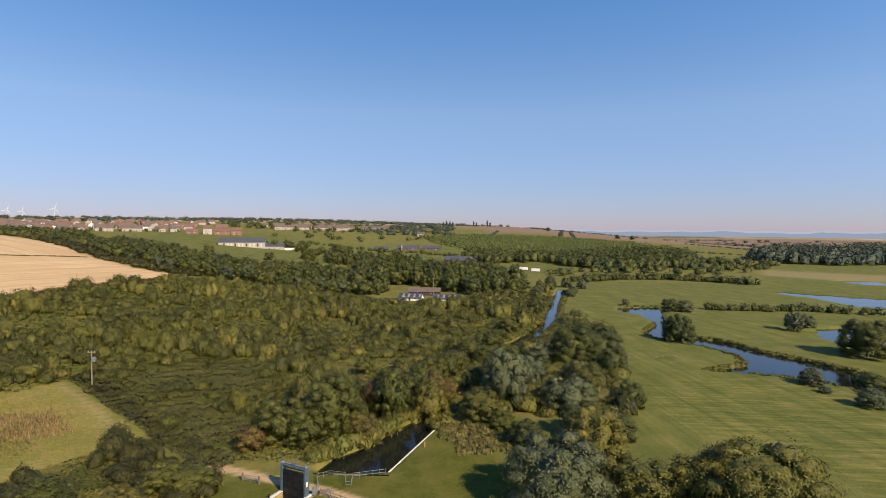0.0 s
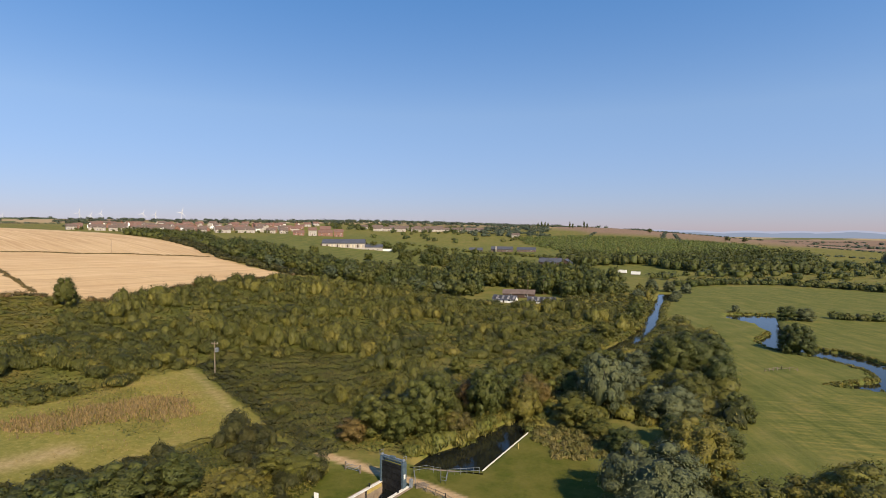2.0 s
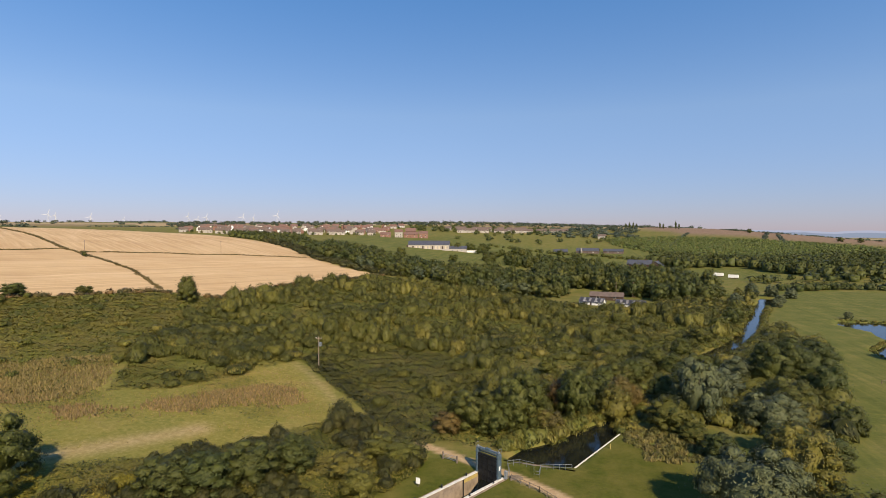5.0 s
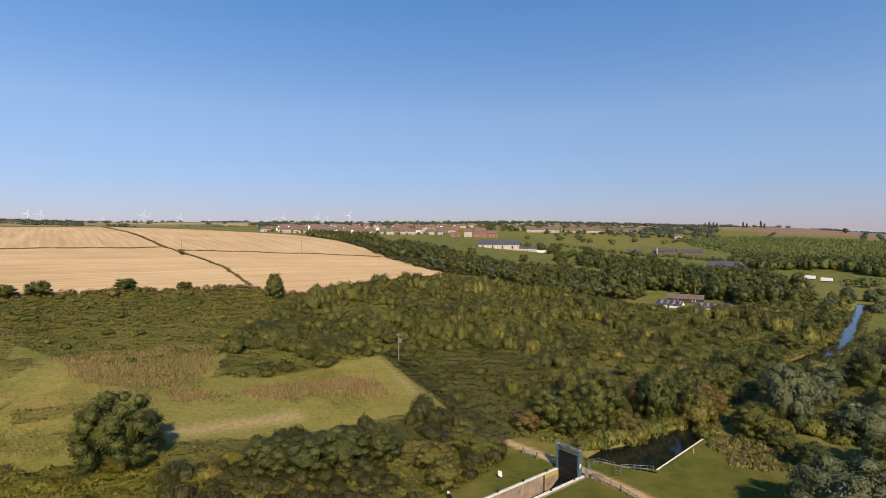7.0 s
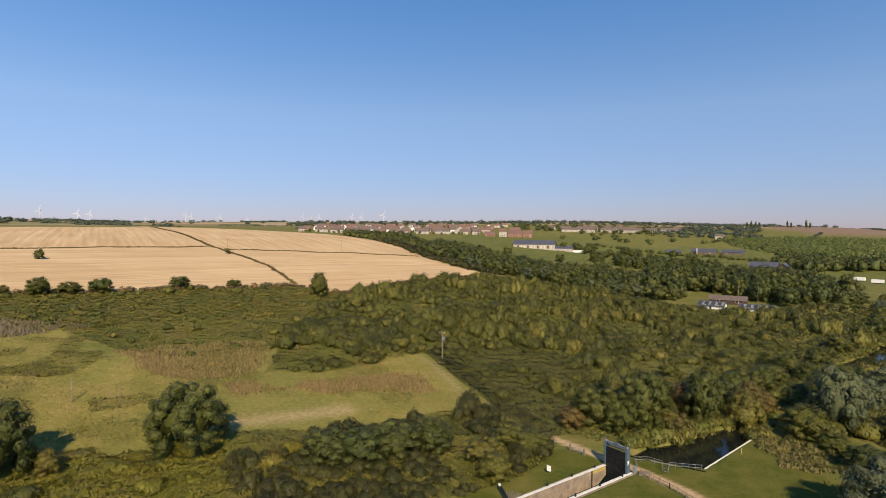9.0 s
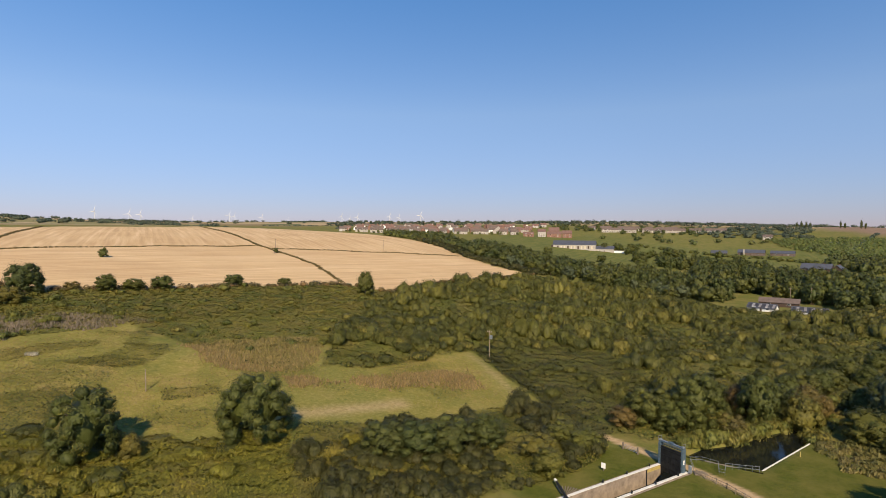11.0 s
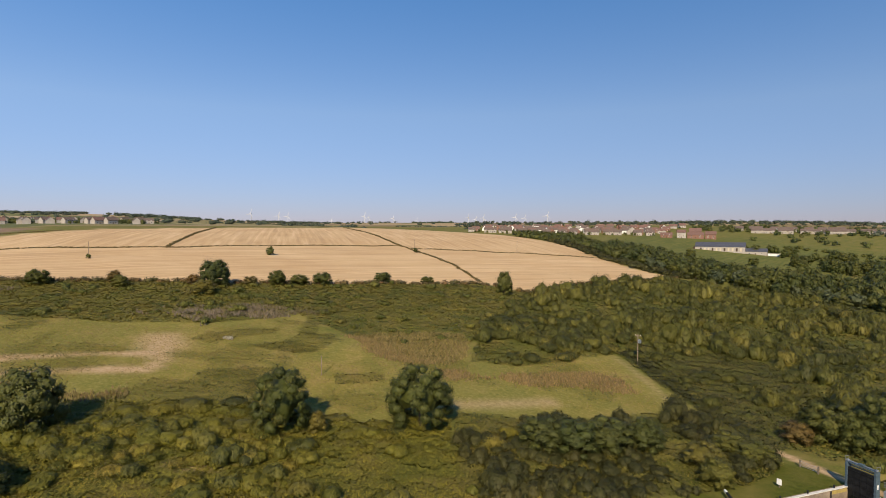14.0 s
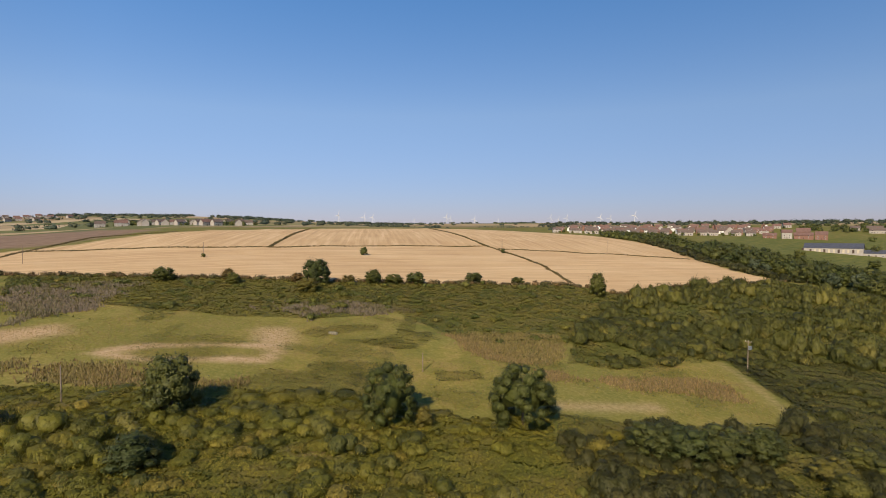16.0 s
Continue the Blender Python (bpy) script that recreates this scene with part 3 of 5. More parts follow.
thatch("lock_carpet", SCRUB_LOCK, 12.0, 1.3, 0.36, M_SCRUB, "low green bramble among the lock thicket")
SEAM = [(-96, 62), (-62, 30), (-48, 42), (-52, 58), (-78, 66)]
scrubland("seam_scrub", SEAM, 6.0, 1.2, 2.8, 1.2, 3.2, M_SALLOW, "yellow-green sallow bushes among the thorn", cards=420, size=0.27, gaps=1.0, power=1.3)
scrubland("lock_thicket", SCRUB_LOCK, 2.9, 1.1, 2.4, 1.6, 4.2, M_SCRUB_DARK, "dense green thicket between the meadow and the lock", cards=420, size=0.27, gaps=1.2, power=1.3)
RIVERSIDE = [(14, 300), (44, 264), (58, 298), (66, 332), (74, 372), (66, 392), (60, 345), (24, 334), (14, 320)]
scrubland("riverside_scrub", RIVERSIDE, 4.4, 1.6, 3.4, 2.4, 6.5, M_SCRUB, "tall green willow scrub on the river bank", cards=160, size=0.5)
thatch("thicket_carpet", SCRUB_SOUTH, 12.0, 1.4, 0.38, M_SALLOW, "low yellow-green bramble and tall herbs")
scrubland("sallow_scrub", SCRUB_SOUTH, 3.9, 1.3, 3.3, 1.1, 3.4, M_SALLOW, "tangled yellow-green bramble and sallow thicket", cards=430, size=0.27, gaps=0.95, power=1.4)
scrubland("thorn_scrub", SCRUB_SOUTH, 8.5, 1.6, 3.4, 1.8, 4.2, M_SCRUB, "dark olive thorn bushes among the sallow", cards=520, size=0.27, gaps=1.2, power=1.0)
thatch("meadow_bramble", MEADOW_W, 5.0, 0.7, 0.32, M_BRAMBLE, "low green bramble patches spreading over the meadow", 0.55, 9.0)
thatch("low_bramble", BRAMBLE_W, 5.0, 0.8, 0.5, M_BRAMBLE, "low dark green bramble below the field hedge")
scrubland("bramble_mounds", BRAMBLE_W, 9.0, 1.2, 2.6, 0.8, 2.2, M_BRAMBLE, "scattered rounded bramble mounds", cards=150, size=0.4, gaps=0.9)


def tufts(name, poly, step, height, mat, label, gaps=0.0):
    """Upright tufts of dry stems."""
    xs_, ys_ = scatter(poly, step)
    fade = 1.6 * sm(edge_dist(xs_, ys_, poly) / 9) - 1.1
    k = wobble(xs_, ys_, 13) + 0.7 * wobble(xs_ + 9, ys_, 5) + fade + rng.normal(0, 0.3, xs_.size) > gaps
    xs_, ys_ = xs_[k], ys_[k]
    n = len(xs_)
    c = np.repeat(np.stack([xs_, ys_, ground_height(xs_, ys_)], -1), 4, 0)
    c[:, :2] += rng.normal(0, step * 0.35, (4 * n, 2))
    hh = height * rng.uniform(0.5, 1.3, 4 * n)
    a = rng.uniform(0, 2 * math.pi, 4 * n)
    side = np.stack([np.cos(a), np.sin(a), 0 * a], -1) * (hh * 0.26)[:, None]
    lean = np.stack([rng.normal(0, 0.25, 4 * n), rng.normal(0, 0.25, 4 * n), np.ones(4 * n)], -1) * hh[:, None]
    out = np.cross(2 * side, lean + side)
    away = (out @ np.array([math.cos(SUN_AZ), math.sin(SUN_AZ), 0.3]) < 0)[:, None]
    out = unit_rows(np.where(away, -out, out))
    side = np.where(away, -side, side)
    v = np.stack([c - side, c + side, c + lean], 1).reshape(-1, 3)
    t = np.repeat(np.clip(0.5 + 0.4 * wobble(c[:, 0], c[:, 1], 17) + rng.normal(0, 0.1, 4 * n), 0.01, 0.99), 3)
    face = np.repeat(unit_rows(out + 0.25 * unit(4 * n) + [0, 0, 0.7]), 3, 0)
    me = joined(name, [(v, np.arange(12 * n).reshape(-1, 3), t, face)], mat)
    return tagged(new(name, me), label, "grass", kind="stuff")


BROWN_A = [(-152, 68), (-143, 86), (-131, 104), (-117, 95), (-113, 78), (-123, 68), (-138, 61)]
BROWN_B = [(-113, 74), (-100, 90), (-88, 111), (-81, 113), (-71, 107), (-82, 90), (-94, 82), (-105, 70)]
BROWN_C = [(-150, -30), (-160, -45), (-190, -55), (-178, -32), (-158, -12), (-140, 8), (-132, 4)]
for pl_ in (BROWN_A, BROWN_B, BROWN_C):
    tufts("dead_stems", pl_, 0.55, 0.7, M_STALK, "patch of tawny dead stems in the rough meadow", -0.8)
GREEN_PATCHES = [[(-166, 35), (-170, 45), (-164, 56), (-158, 51), (-160, 40)], [(-166, 29), (-170, 37), (-162, 39), (-158, 34)], [(-157, 58), (-168, 68), (-162, 69), (-151, 61)], [(-154, 40), (-151, 52), (-139, 58), (-137, 53), (-147, 44)], [(-136, -2), (-144, 12), (-135, 22), (-124, 22), (-126, 10)], [(-124, 22), (-138, 35), (-130, 41), (-117, 36)],
                 [(-156, 61), (-150, 67), (-138, 57), (-142, 48), (-152, 41), (-152, 50)], [(-123, 48), (-118, 60), (-112, 56), (-117, 45)],
                 [(-142, 22), (-138, 34), (-117, 28), (-117, 16)], [(-131, 78), (-124, 88), (-118, 82), (-126, 72)], [(-112, 86), (-128, 108), (-110, 108), (-95, 120), (-103, 94)]]
for pl_ in GREEN_PATCHES:
    thatch("bramble_patch", pl_, 7.0, 0.8, 0.34, M_SCRUB, "spreading dark green bramble patch in the meadow", -1.1, 3.0)
tufts("dry_grass", MEADOW_W, 1.1, 0.3, M_STALK, "dry tawny grass tufts on the rough meadow", 0.0)
tufts("green_tussocks", MEADOW_W, 1.2, 0.26, M_SALLOW, "green grass tussocks on the rough meadow", -0.1)
for pl_ in (HERB_LOW, HERB_HIGH):
    tufts("willowherb", pl_, 0.8, 0.9, M_HERB, "grey-lilac seeding willowherb stand", -0.6)


# ---- helpers for things ----
def thing(name, x, y, z, turn=0.0):
    ob = new(name)
    ob.empty_display_size = 0.3
    ob.matrix_basis = pose(x, y, z, 0, 0, turn)
    return ob


def part(name, bm, mat, parent, label=""):
    me = bpy.data.meshes.new(name)
    bm.to_mesh(me)
    bm.free()
    me.materials.append(mat)
    ob = new(name, me)
    ob.parent = parent
    if label:
        ob["label"] = label
    return ob


def box(x0, y0, z0, x1, y1, z1, bevel=0.0, bm=None):
    bm = bm or bmesh.new()
    vs = [bm.verts.new(p) for p in ((x0, y0, z0), (x1, y0, z0), (x1, y1, z0), (x0, y1, z0), (x0, y0, z1), (x1, y0, z1), (x1, y1, z1), (x0, y1, z1))]
    fs = [bm.faces.new([vs[i] for i in f]) for f in ((3, 2, 1, 0), (4, 5, 6, 7), (0, 1, 5, 4), (1, 2, 6, 5), (2, 3, 7, 6), (3, 0, 4, 7))]
    if bevel:
        es = list({e for f in fs for e in f.edges})
        bmesh.ops.bevel(bm, geom=es, offset=bevel, segments=1, affect="EDGES")
    return bm


def tube(pts, radii, sides=7, bm=None):
    """A round bar through the points, closed at both ends."""
    bm = bm or bmesh.new()
    rings = []
    for i, p in enumerate(pts):
        a, b = Vector(pts[max(i - 1, 0)]), Vector(pts[min(i + 1, len(pts) - 1)])
        q = (b - a).normalized().to_track_quat("Z", "Y")
        r = radii[i] if hasattr(radii, "__len__") else radii
        rings.append([bm.verts.new(Vector(p) + q @ Vector((r * math.cos(t), r * math.sin(t), 0)))
                      for t in [2 * math.pi * k / sides for k in range(sides)]])
    for u, w in zip(rings, rings[1:]):
        for k in range(sides):
            bm.faces.new((u[k], u[(k + 1) % sides], w[(k + 1) % sides], w[k]))
    bm.faces.new(rings[0][::-1])
    bm.faces.new(rings[-1])
    return bm


def gz(x, y):
    return float(ground_height(np.array([x], float), np.array([y], float))[0])


# ---- trees ----
def trunk_mesh(h, seed):
    r = random.Random(seed)
    bm = tube([(0, 0, -0.3), (0.05, 0, h * 0.15), (0.1 * h * 0.1, 0.02, h * 0.4), (0, 0.05, h * 0.75)], [0.36, 0.28, 0.2, 0.06], 8)
    for k in range(6):
        a = k * 1.05 + r.uniform(-0.3, 0.3)
        z = h * r.uniform(0.22, 0.45)
        ln = h * r.uniform(0.2, 0.33)
        tube([(0, 0, z), (math.cos(a) * ln * 0.5, math.sin(a) * ln * 0.5, z + ln * 0.45), (math.cos(a) * ln, math.sin(a) * ln, z + ln)], [0.13, 0.09, 0.03], 5, bm)
    me = bpy.data.meshes.new("trunk")
    bm.to_mesh(me)
    bm.free()
    me.materials.append(M_BARK)
    return me


CROWN_FACES = {}


def crown_mesh(mat, lobes, cards, size, low=-0.08, shape=1.0, r=4.5, h=10.0):
    """A crown of radius r and height h: lobes of leaves round a middle, with gaps between them."""
    parts = []
    fit = np.array([r / 4.5, r / 4.5, h / 10])
    small = (17 / lobes) ** 0.35
    for i in range(lobes):
        if i == 0:
            c, rad = np.array([0, 0, 4.6]), np.array([3.75, 3.75, 4.6])
        else:
            a = i * 2.4 + rng.uniform(-0.4, 0.4)
            t = (i - 0.5) / (lobes - 1)
            zc = 10 * (low + 0.16 + (0.86 - low - 0.16) * t)
            w = 4.5 * math.sqrt(max(0.08, 1 - ((zc - 4.0) / 6.0) ** 2)) * shape ** t
            rr = rng.uniform(1.0, 1.65) * small
            c = np.array([math.cos(a) * max(0, w - rr * 1.08), math.sin(a) * max(0, w - rr * 1.08), zc])
            rad = np.array([rr, rr, rr * rng.uniform(0.85, 1.15)])
        c, rad = c * fit, rad * fit
        seed = rng.uniform(0, 50)
        d = BALL2 + 0.12 * rng.normal(size=BALL2.shape)
        parts.append((c + d * lumps(d, seed)[:, None] * rad * (0.66 if i == 0 else 0.70), BALL2T, np.full(len(d), 0.3), unit_rows(d)))
        n = int(cards * (6.0 if i == 0 else 1) / (lobes + 5))
        d2 = unit(n)
        out = c * [1, 1, 0.4] - [0, 0, 0.16 * h]
        d2 += 0.6 * out / (np.linalg.norm(out) + 1e-6)
        d2 /= np.linalg.norm(d2, axis=1, keepdims=True)
        p = c + d2 * (lumps(d2, seed) * (0.76 + 0.44 * rng.uniform(0, 1, n) ** 1.5))[:, None] * rad
        sv, sq = sprays(p, d2 + [0, 0, 0.2], size * rng.uniform(0.6, 1.4, n), 0.5)
        whole = unit_rows((p - [0, 0, 0.42 * h]) / [r, r, 0.5 * h])
        face = unit_rows(0.5 * d2 + 0.65 * whole + 0.6 * unit(n))
        parts.append((sv, sq, np.full(len(sv), float(np.clip(0.3 + rng.normal(0, 0.06), 0, 0.6))), np.repeat(face, 3, 0)))
    me = joined("crown", parts, mat)
    CROWN_FACES[me.name] = np.concatenate([p_[3] for p_ in parts])
    return me


TRUNKS = [trunk_mesh(10, k) for k in range(3)]
FAR_TRUNK = bpy.data.meshes.new("trunk")
bm_ = tube([(0, 0, -0.3), (0.05, 0, 2), (0, 0.05, 6.5)], [0.34, 0.24, 0.1], 6)
bm_.to_mesh(FAR_TRUNK)
bm_.free()
FAR_TRUNK.materials.append(M_BARK)
KINDS = {}
for kind, mat, lob in (("tree", M_TREE, 26), ("dark", M_DARK, 24), ("willow", M_WILLOW, 24), ("autumn", M_AUTUMN, 22), ("rust", M_RUST, 20)):
    KINDS[kind] = [crown_mesh(mat, lob, 3300, 0.36, -0.08, (1.0, 0.7, 0.9)[k]) for k in range(3)]
    KINDS[kind + "_far"] = [crown_mesh(mat, 11, 430, 0.8) for k in range(4)]


def tree(x, y, h, r, kind, label, group="", far=False):
    k = random.randrange(3)
    ob = thing("tree", x, y, gz(x, y) - 0.1, random.uniform(0, 360))
    tr = new("trunk", FAR_TRUNK if far else TRUNKS[k])
    big = r > 6.2 and not far and math.hypot(x, y) < 250
    if big:
        cr = new("crown", crown_mesh(KINDS[kind][0].materials[0], 44, int(150 * r * r), 0.33, -0.06, 0.9, r, h))
    else:
        cr = new("crown", KINDS[kind + "_far" if far else kind][random.randrange(4 if far else 3)])
        cr.scale = (r / 4.5, r / 4.5, h / 10)
    for o in (tr, cr):
        o.parent = ob
    tr.scale = (h / 12, h / 12, h / 10)
    return tagged(ob, label, "tree", group)


GREEN_TREES = [(-104.0, 24.0, 13.1, 6.3), (-90.7, 47.9, 13.2, 7.7), (-167.5, 169.9, 11.2, 4.8), (-255.5, 8.4, 6.2, 4.6),
               (29.6, 79.9, 7.6, 5.6), (-22.1, 108.5, 12.3, 6.5), (-10.8, 118.7, 11.8, 5.0),
               (8.1, 116.7, 7.2, 5.0), (-31.0, 105.0, 8.6, 6.4), (-25.5, 103.0, 7.4, 4.5), (38.6, 162.8, 12.7, 7.9), (12.4, 111.4, 4.1, 3.7),
               (-7.4, 131.9, 6.5, 4.0), (-12.8, 133.9, 7.0, 4.2)]
for x, y, h, r in GREEN_TREES:
    tree(x, y, h, r, "tree", "broad green deciduous tree with a rounded leafy crown", "green trees")
for x, y, h, r in [(4.1, 158.8, 5.7, 4.6), (12.7, 166.3, 8.5, 4.8), (-2, 146, 7, 4.5), (-11, 150, 6, 4.0), (17, 188, 7, 4.5), (26, 214, 7, 4.5),
                   (36, 238, 8, 5.0), (45, 265, 8, 5), (50, 288, 9, 5), (8, 134, 8, 4.6), (14, 146, 8, 5), (19, 160, 8, 5), (-6, 141, 7, 4.2), (1, 152, 7, 4.4), (8, 172, 7, 4.4), (-18, 127, 6, 4.2), (-3, 128, 7, 4.0)]:
    tree(x, y, h, r, "tree", "green bankside tree leaning over the scrub", "green trees")
for x, y, h, r in [(-205.1, 128.8, 5.2, 4.5), (-211.4, 101.0, 5.7, 4.6), (-214.8, 92.0, 4.6, 4.6), (-217.0, 83.0, 6.5, 4.2), (-198, 150, 3.8, 3.5)]:
    tree(x, y, h, r, "tree", "rounded green hedgerow thorn bush at the field edge", "hedgerow bushes")
for x, y, h, r in [(-127.4, -11.6, 12.6, 6.1), (-109.7, -20.8, 6.4, 5.3), (-225.9, 61.1, 11.1, 6.6), (46.0, 166.3, 13.0, 10.0), (47.5, 151.7, 9.2, 5.1),
                   (43.4, 125.8, 6.6, 3.9), (87.2, 202.1, 12.7, 6.6), (138.8, 178.4, 13.3, 9.4), (113.9, 275.0, 7.1, 4.6), (116.9, 148.0, 5.3, 4.5),
                   (15.8, 102.7, 5.4, 3.4), (23, 96, 6.5, 4.5), (34, 106, 6, 4.5), (36, 140, 8, 5.5), (28, 108, 7, 5), (-69.2, 60.1, 6.6, 5.0), (-63.7, 63.3, 7.0, 5.2), (-59.9, 69.1, 7.0, 5.2), (-55.6, 75.2, 6.4, 5.0)]:
    tree(x, y, h, r, "dark", "dark green dense-leaved tree", "dark trees")
for x, y, h, r in [(16.8, 78.9, 11.7, 9.1), (14.5, 124.0, 14.9, 5.7), (28.7, 124.2, 7.8, 7.6), (29.8, 164.5, 6.8, 5.2), (121.8, 275.6, 6.3, 5.6),
                   (143.9, 224.1, 8.4, 4.1), (154.7, 231.9, 5.9, 3.6), (100.0, 126.8, 5.0, 3.9), (98.6, 145.5, 4.8, 3.6), (97.2, 138.1, 2.0, 1.8),
                   (99.4, 298.1, 3.8, 2.2), (22, 140, 9, 5.5), (76, 388, 9, 5.5), (87, 387, 8, 5.0), (96, 380, 7, 4.6), (58, 334, 7, 4.4), (84, 352, 5, 3.6), (78, 334, 5, 3.4)]:
    tree(x, y, h, r, "willow", "silvery grey-green willow with a billowing crown", "willows")
for x, y, h, r in [(25.7, 91.9, 12.1, 6.4), (44.9, 75.4, 11.5, 10.9), (37.5, 79.9, 8.4, 5.0), (-2.5, 120.3, 9.8, 4.4), (-15.6, 123.2, 5.8, 3.0),
                   (-16.6, 107.2, 5.0, 2.6), (-214.7, 52.7, 5.6, 5.2), (-99.7, 29.3, 4.6, 2.4), (-237.9, 30.6, 4.8, 3.4), (-38.7, 83.4, 4.4, 4.2),
                   (-44.1, 74.2, 5.1, 4.0), (-40.2, 69.5, 5.0, 3.4), (-21.6, 151.8, 5.9, 3.3), (-20.4, 138.4, 4.3, 3.0), (-43, 84, 4.6, 4.0)]:
    tree(x, y, h, r, "autumn", "olive and golden tree turning to autumn colour", "autumn trees")
for x, y, h, r in [(-15, 122, 7.5, 3.6), (-15.2, 107, 5.0, 3.2), (-1.9, 128, 8.5, 4.2), (-35.5, 100.5, 4.6, 3.4), (1.3, 131, 8.0, 3.6), (-246, 31, 5.0, 3.6), (-231, 55, 4.2, 3.4), (-222, 74, 3.8, 3.2)]:
    tree(x, y, h, r, "rust", "rusty brown tree turning early to autumn", "autumn trees")
for x, y, h, r in [(-292.3, 118.9, 4.9, 2.6), (-309.6, 35.8, 2.6, 1.3), (-281.5, 217.0, 3.4, 1.9)]:
    tree(x, y, h, r, "tree", "single round thorn bush standing in the stubble", "field bushes", far=True)

# ---- woods and hedges ----
BELT = [(-262, 402), (-222, 364), (-155, 339), (-60, 331), (-36, 334), (-36, 378), (-85, 420), (-150, 405), (-200, 420), (-262, 445)]
WOOD_EAST = [(-16, 372), (20, 336), (58, 345), (60, 384), (42, 428), (20, 455), (-24, 470), (-60, 465), (-80, 430), (-30, 390)]
def crown_stuff(name, pts, mats, hlo, hhi, rlo, rhi, label):
    """Trees too many to count, joined: crowns of several lobes standing on the ground."""
    src = {}
    for m_ in mats:
        for me in KINDS[m_ + "_far"]:
            v = np.empty(len(me.vertices) * 3, np.float32)
            me.vertices.foreach_get("co", v)
            q = np.empty(len(me.polygons) * 3, np.int32)
            me.loops.foreach_get("vertex_index", q)
            src.setdefault(m_, []).append((v.reshape(-1, 3), q.reshape(-1, 3), CROWN_FACES[me.name]))
    for m_ in sorted(set(mats)):
        parts = []
        for x, y in pts:
            if random.choice(mats) != m_ and len(set(mats)) > 1:
                continue
            v, q, fc = src[m_][random.randrange(4)]
            a, h, r = random.uniform(0, 6.28), random.uniform(hlo, hhi), random.uniform(rlo, rhi)
            w = np.stack([(v[:, 0] * math.cos(a) - v[:, 1] * math.sin(a)) * r / 4.5, (v[:, 0] * math.sin(a) + v[:, 1] * math.cos(a)) * r / 4.5, v[:, 2] * h / 10], -1)
            turned = np.stack([fc[:, 0] * math.cos(a) - fc[:, 1] * math.sin(a), fc[:, 0] * math.sin(a) + fc[:, 1] * math.cos(a), fc[:, 2]], -1)
            parts.append((w + [x, y, gz(x, y) - 0.3], q, np.full(len(w), random.uniform(0.02, 0.98)), turned))
        if parts:
            tagged(new(name, joined(name, parts, KINDS[m_ + "_far"][0].materials[0])), label, "wood", kind="stuff")


bx, by = scatter(BELT, 8.0)
front = by < 352
tall = bx > -110
for x, y in zip(bx[front], by[front]):
    tree(x, y, random.uniform(7, 11.5), random.uniform(3.8, 6.0), random.choice(("dark", "dark", "willow", "tree", "willow")), "tall bushy tree at the front of the woodland belt", "woodland belt", far=True)
for sel, lo_, hi_ in ((~front & ~tall, 8, 12.5), (~front & tall, 10, 16)):
    crown_stuff("woodland_belt", list(zip(bx[sel], by[sel])), ["dark", "dark", "dark", "tree"], lo_, hi_, 4.2, 6.8, "dark green woodland belt above the scrub")
ex, ey = scatter(WOOD_EAST, 8.8)
front = ey < 375
for x, y in zip(ex[front], ey[front]):
    tree(x, y, random.uniform(10, 16) * (1 if x < 35 else 0.65), random.uniform(4.4, 6.6), random.choice(("dark", "dark", "tree")), "tall dark tree beside the river huts", "riverside wood", far=True)
crown_stuff("riverside_wood", list(zip(ex[~front], ey[~front])), ["dark", "dark", "dark", "tree"], 12, 18, 4.8, 7.2, "dark mature wood behind the river huts")


def clumps(name, pts, rlo, rhi, hlo, hhi, mat, label, cards=40, size=1.6, category="wood"):
    parts = []
    xs_, ys_ = np.array([p[0] for p in pts]), np.array([p[1] for p in pts])
    for x, y, z in zip(xs_, ys_, ground_height(xs_, ys_)):
        f = rng.uniform(0, 1)
        parts.append(shrub_arrays(x, y, z - 0.2, rlo + (rhi - rlo) * f, hlo + (hhi - hlo) * f * rng.uniform(0.8, 1.2), cards, size, float(rng.uniform(0.02, 0.98))))
    return tagged(new(name, joined(name, parts, mat)), label, category, kind="stuff")


def along(line, step, jitter=0.4):
    out = []
    for (x1, y1), (x2, y2) in zip(line, line[1:]):
        n = max(1, int(math.hypot(x2 - x1, y2 - y1) / step))
        for k in range(n):
            t = (k + rng.uniform(0, 1)) / n
            out.append((x1 + (x2 - x1) * t + rng.normal(0, jitter), y1 + (y2 - y1) * t + rng.normal(0, jitter)))
    return out


FRONT_HEDGE = [(-330, -100), (-299, -46), (-262, 8), (-233, 56), (-213, 97), (-189, 172), (-183, 179), (-165, 185), (-166, 232), (-160, 279), (-155, 331)]
clumps("field_hedge", along(FRONT_HEDGE, 1.7, 0.8), 1.0, 2.2, 1.0, 2.4, M_HEDGE, "brown-green thorn hedge along the stubble field", 60, 0.55, "hedge")
clumps("field_corner_scrub", along([(-152, 333), (-184, 339), (-226, 361), (-264, 397), (-330, 444)], 1.5, 2.2), 2.2, 4.0, 2.6, 5.5, M_SCRUB_DARK, "brown-green thorn scrub between stubble and wood", 70, 0.9, "scrub")
CROSS_HEDGES = [[(-385, -39), (-366, 15), (-336, 79), (-327, 161), (-313, 230)], [(-555, 348), (-430, 290), (-313, 230), (-301, 227), (-235, 205), (-191, 180)],
                [(-336, 79), (-440, 135), (-535, 188)], [(-299, 229), (-275, 271), (-250, 315), (-228, 352)], [(-340, -60), (-385, -39), (-480, 0), (-500, 60)]]
for ln in CROSS_HEDGES:
    clumps("low_hedge", along(ln, 0.85, 0.35), 0.8, 1.3, 0.5, 0.95, M_VERGE, "low dry grassy hedge dividing the stubble fields", 22, 0.42, "hedge")
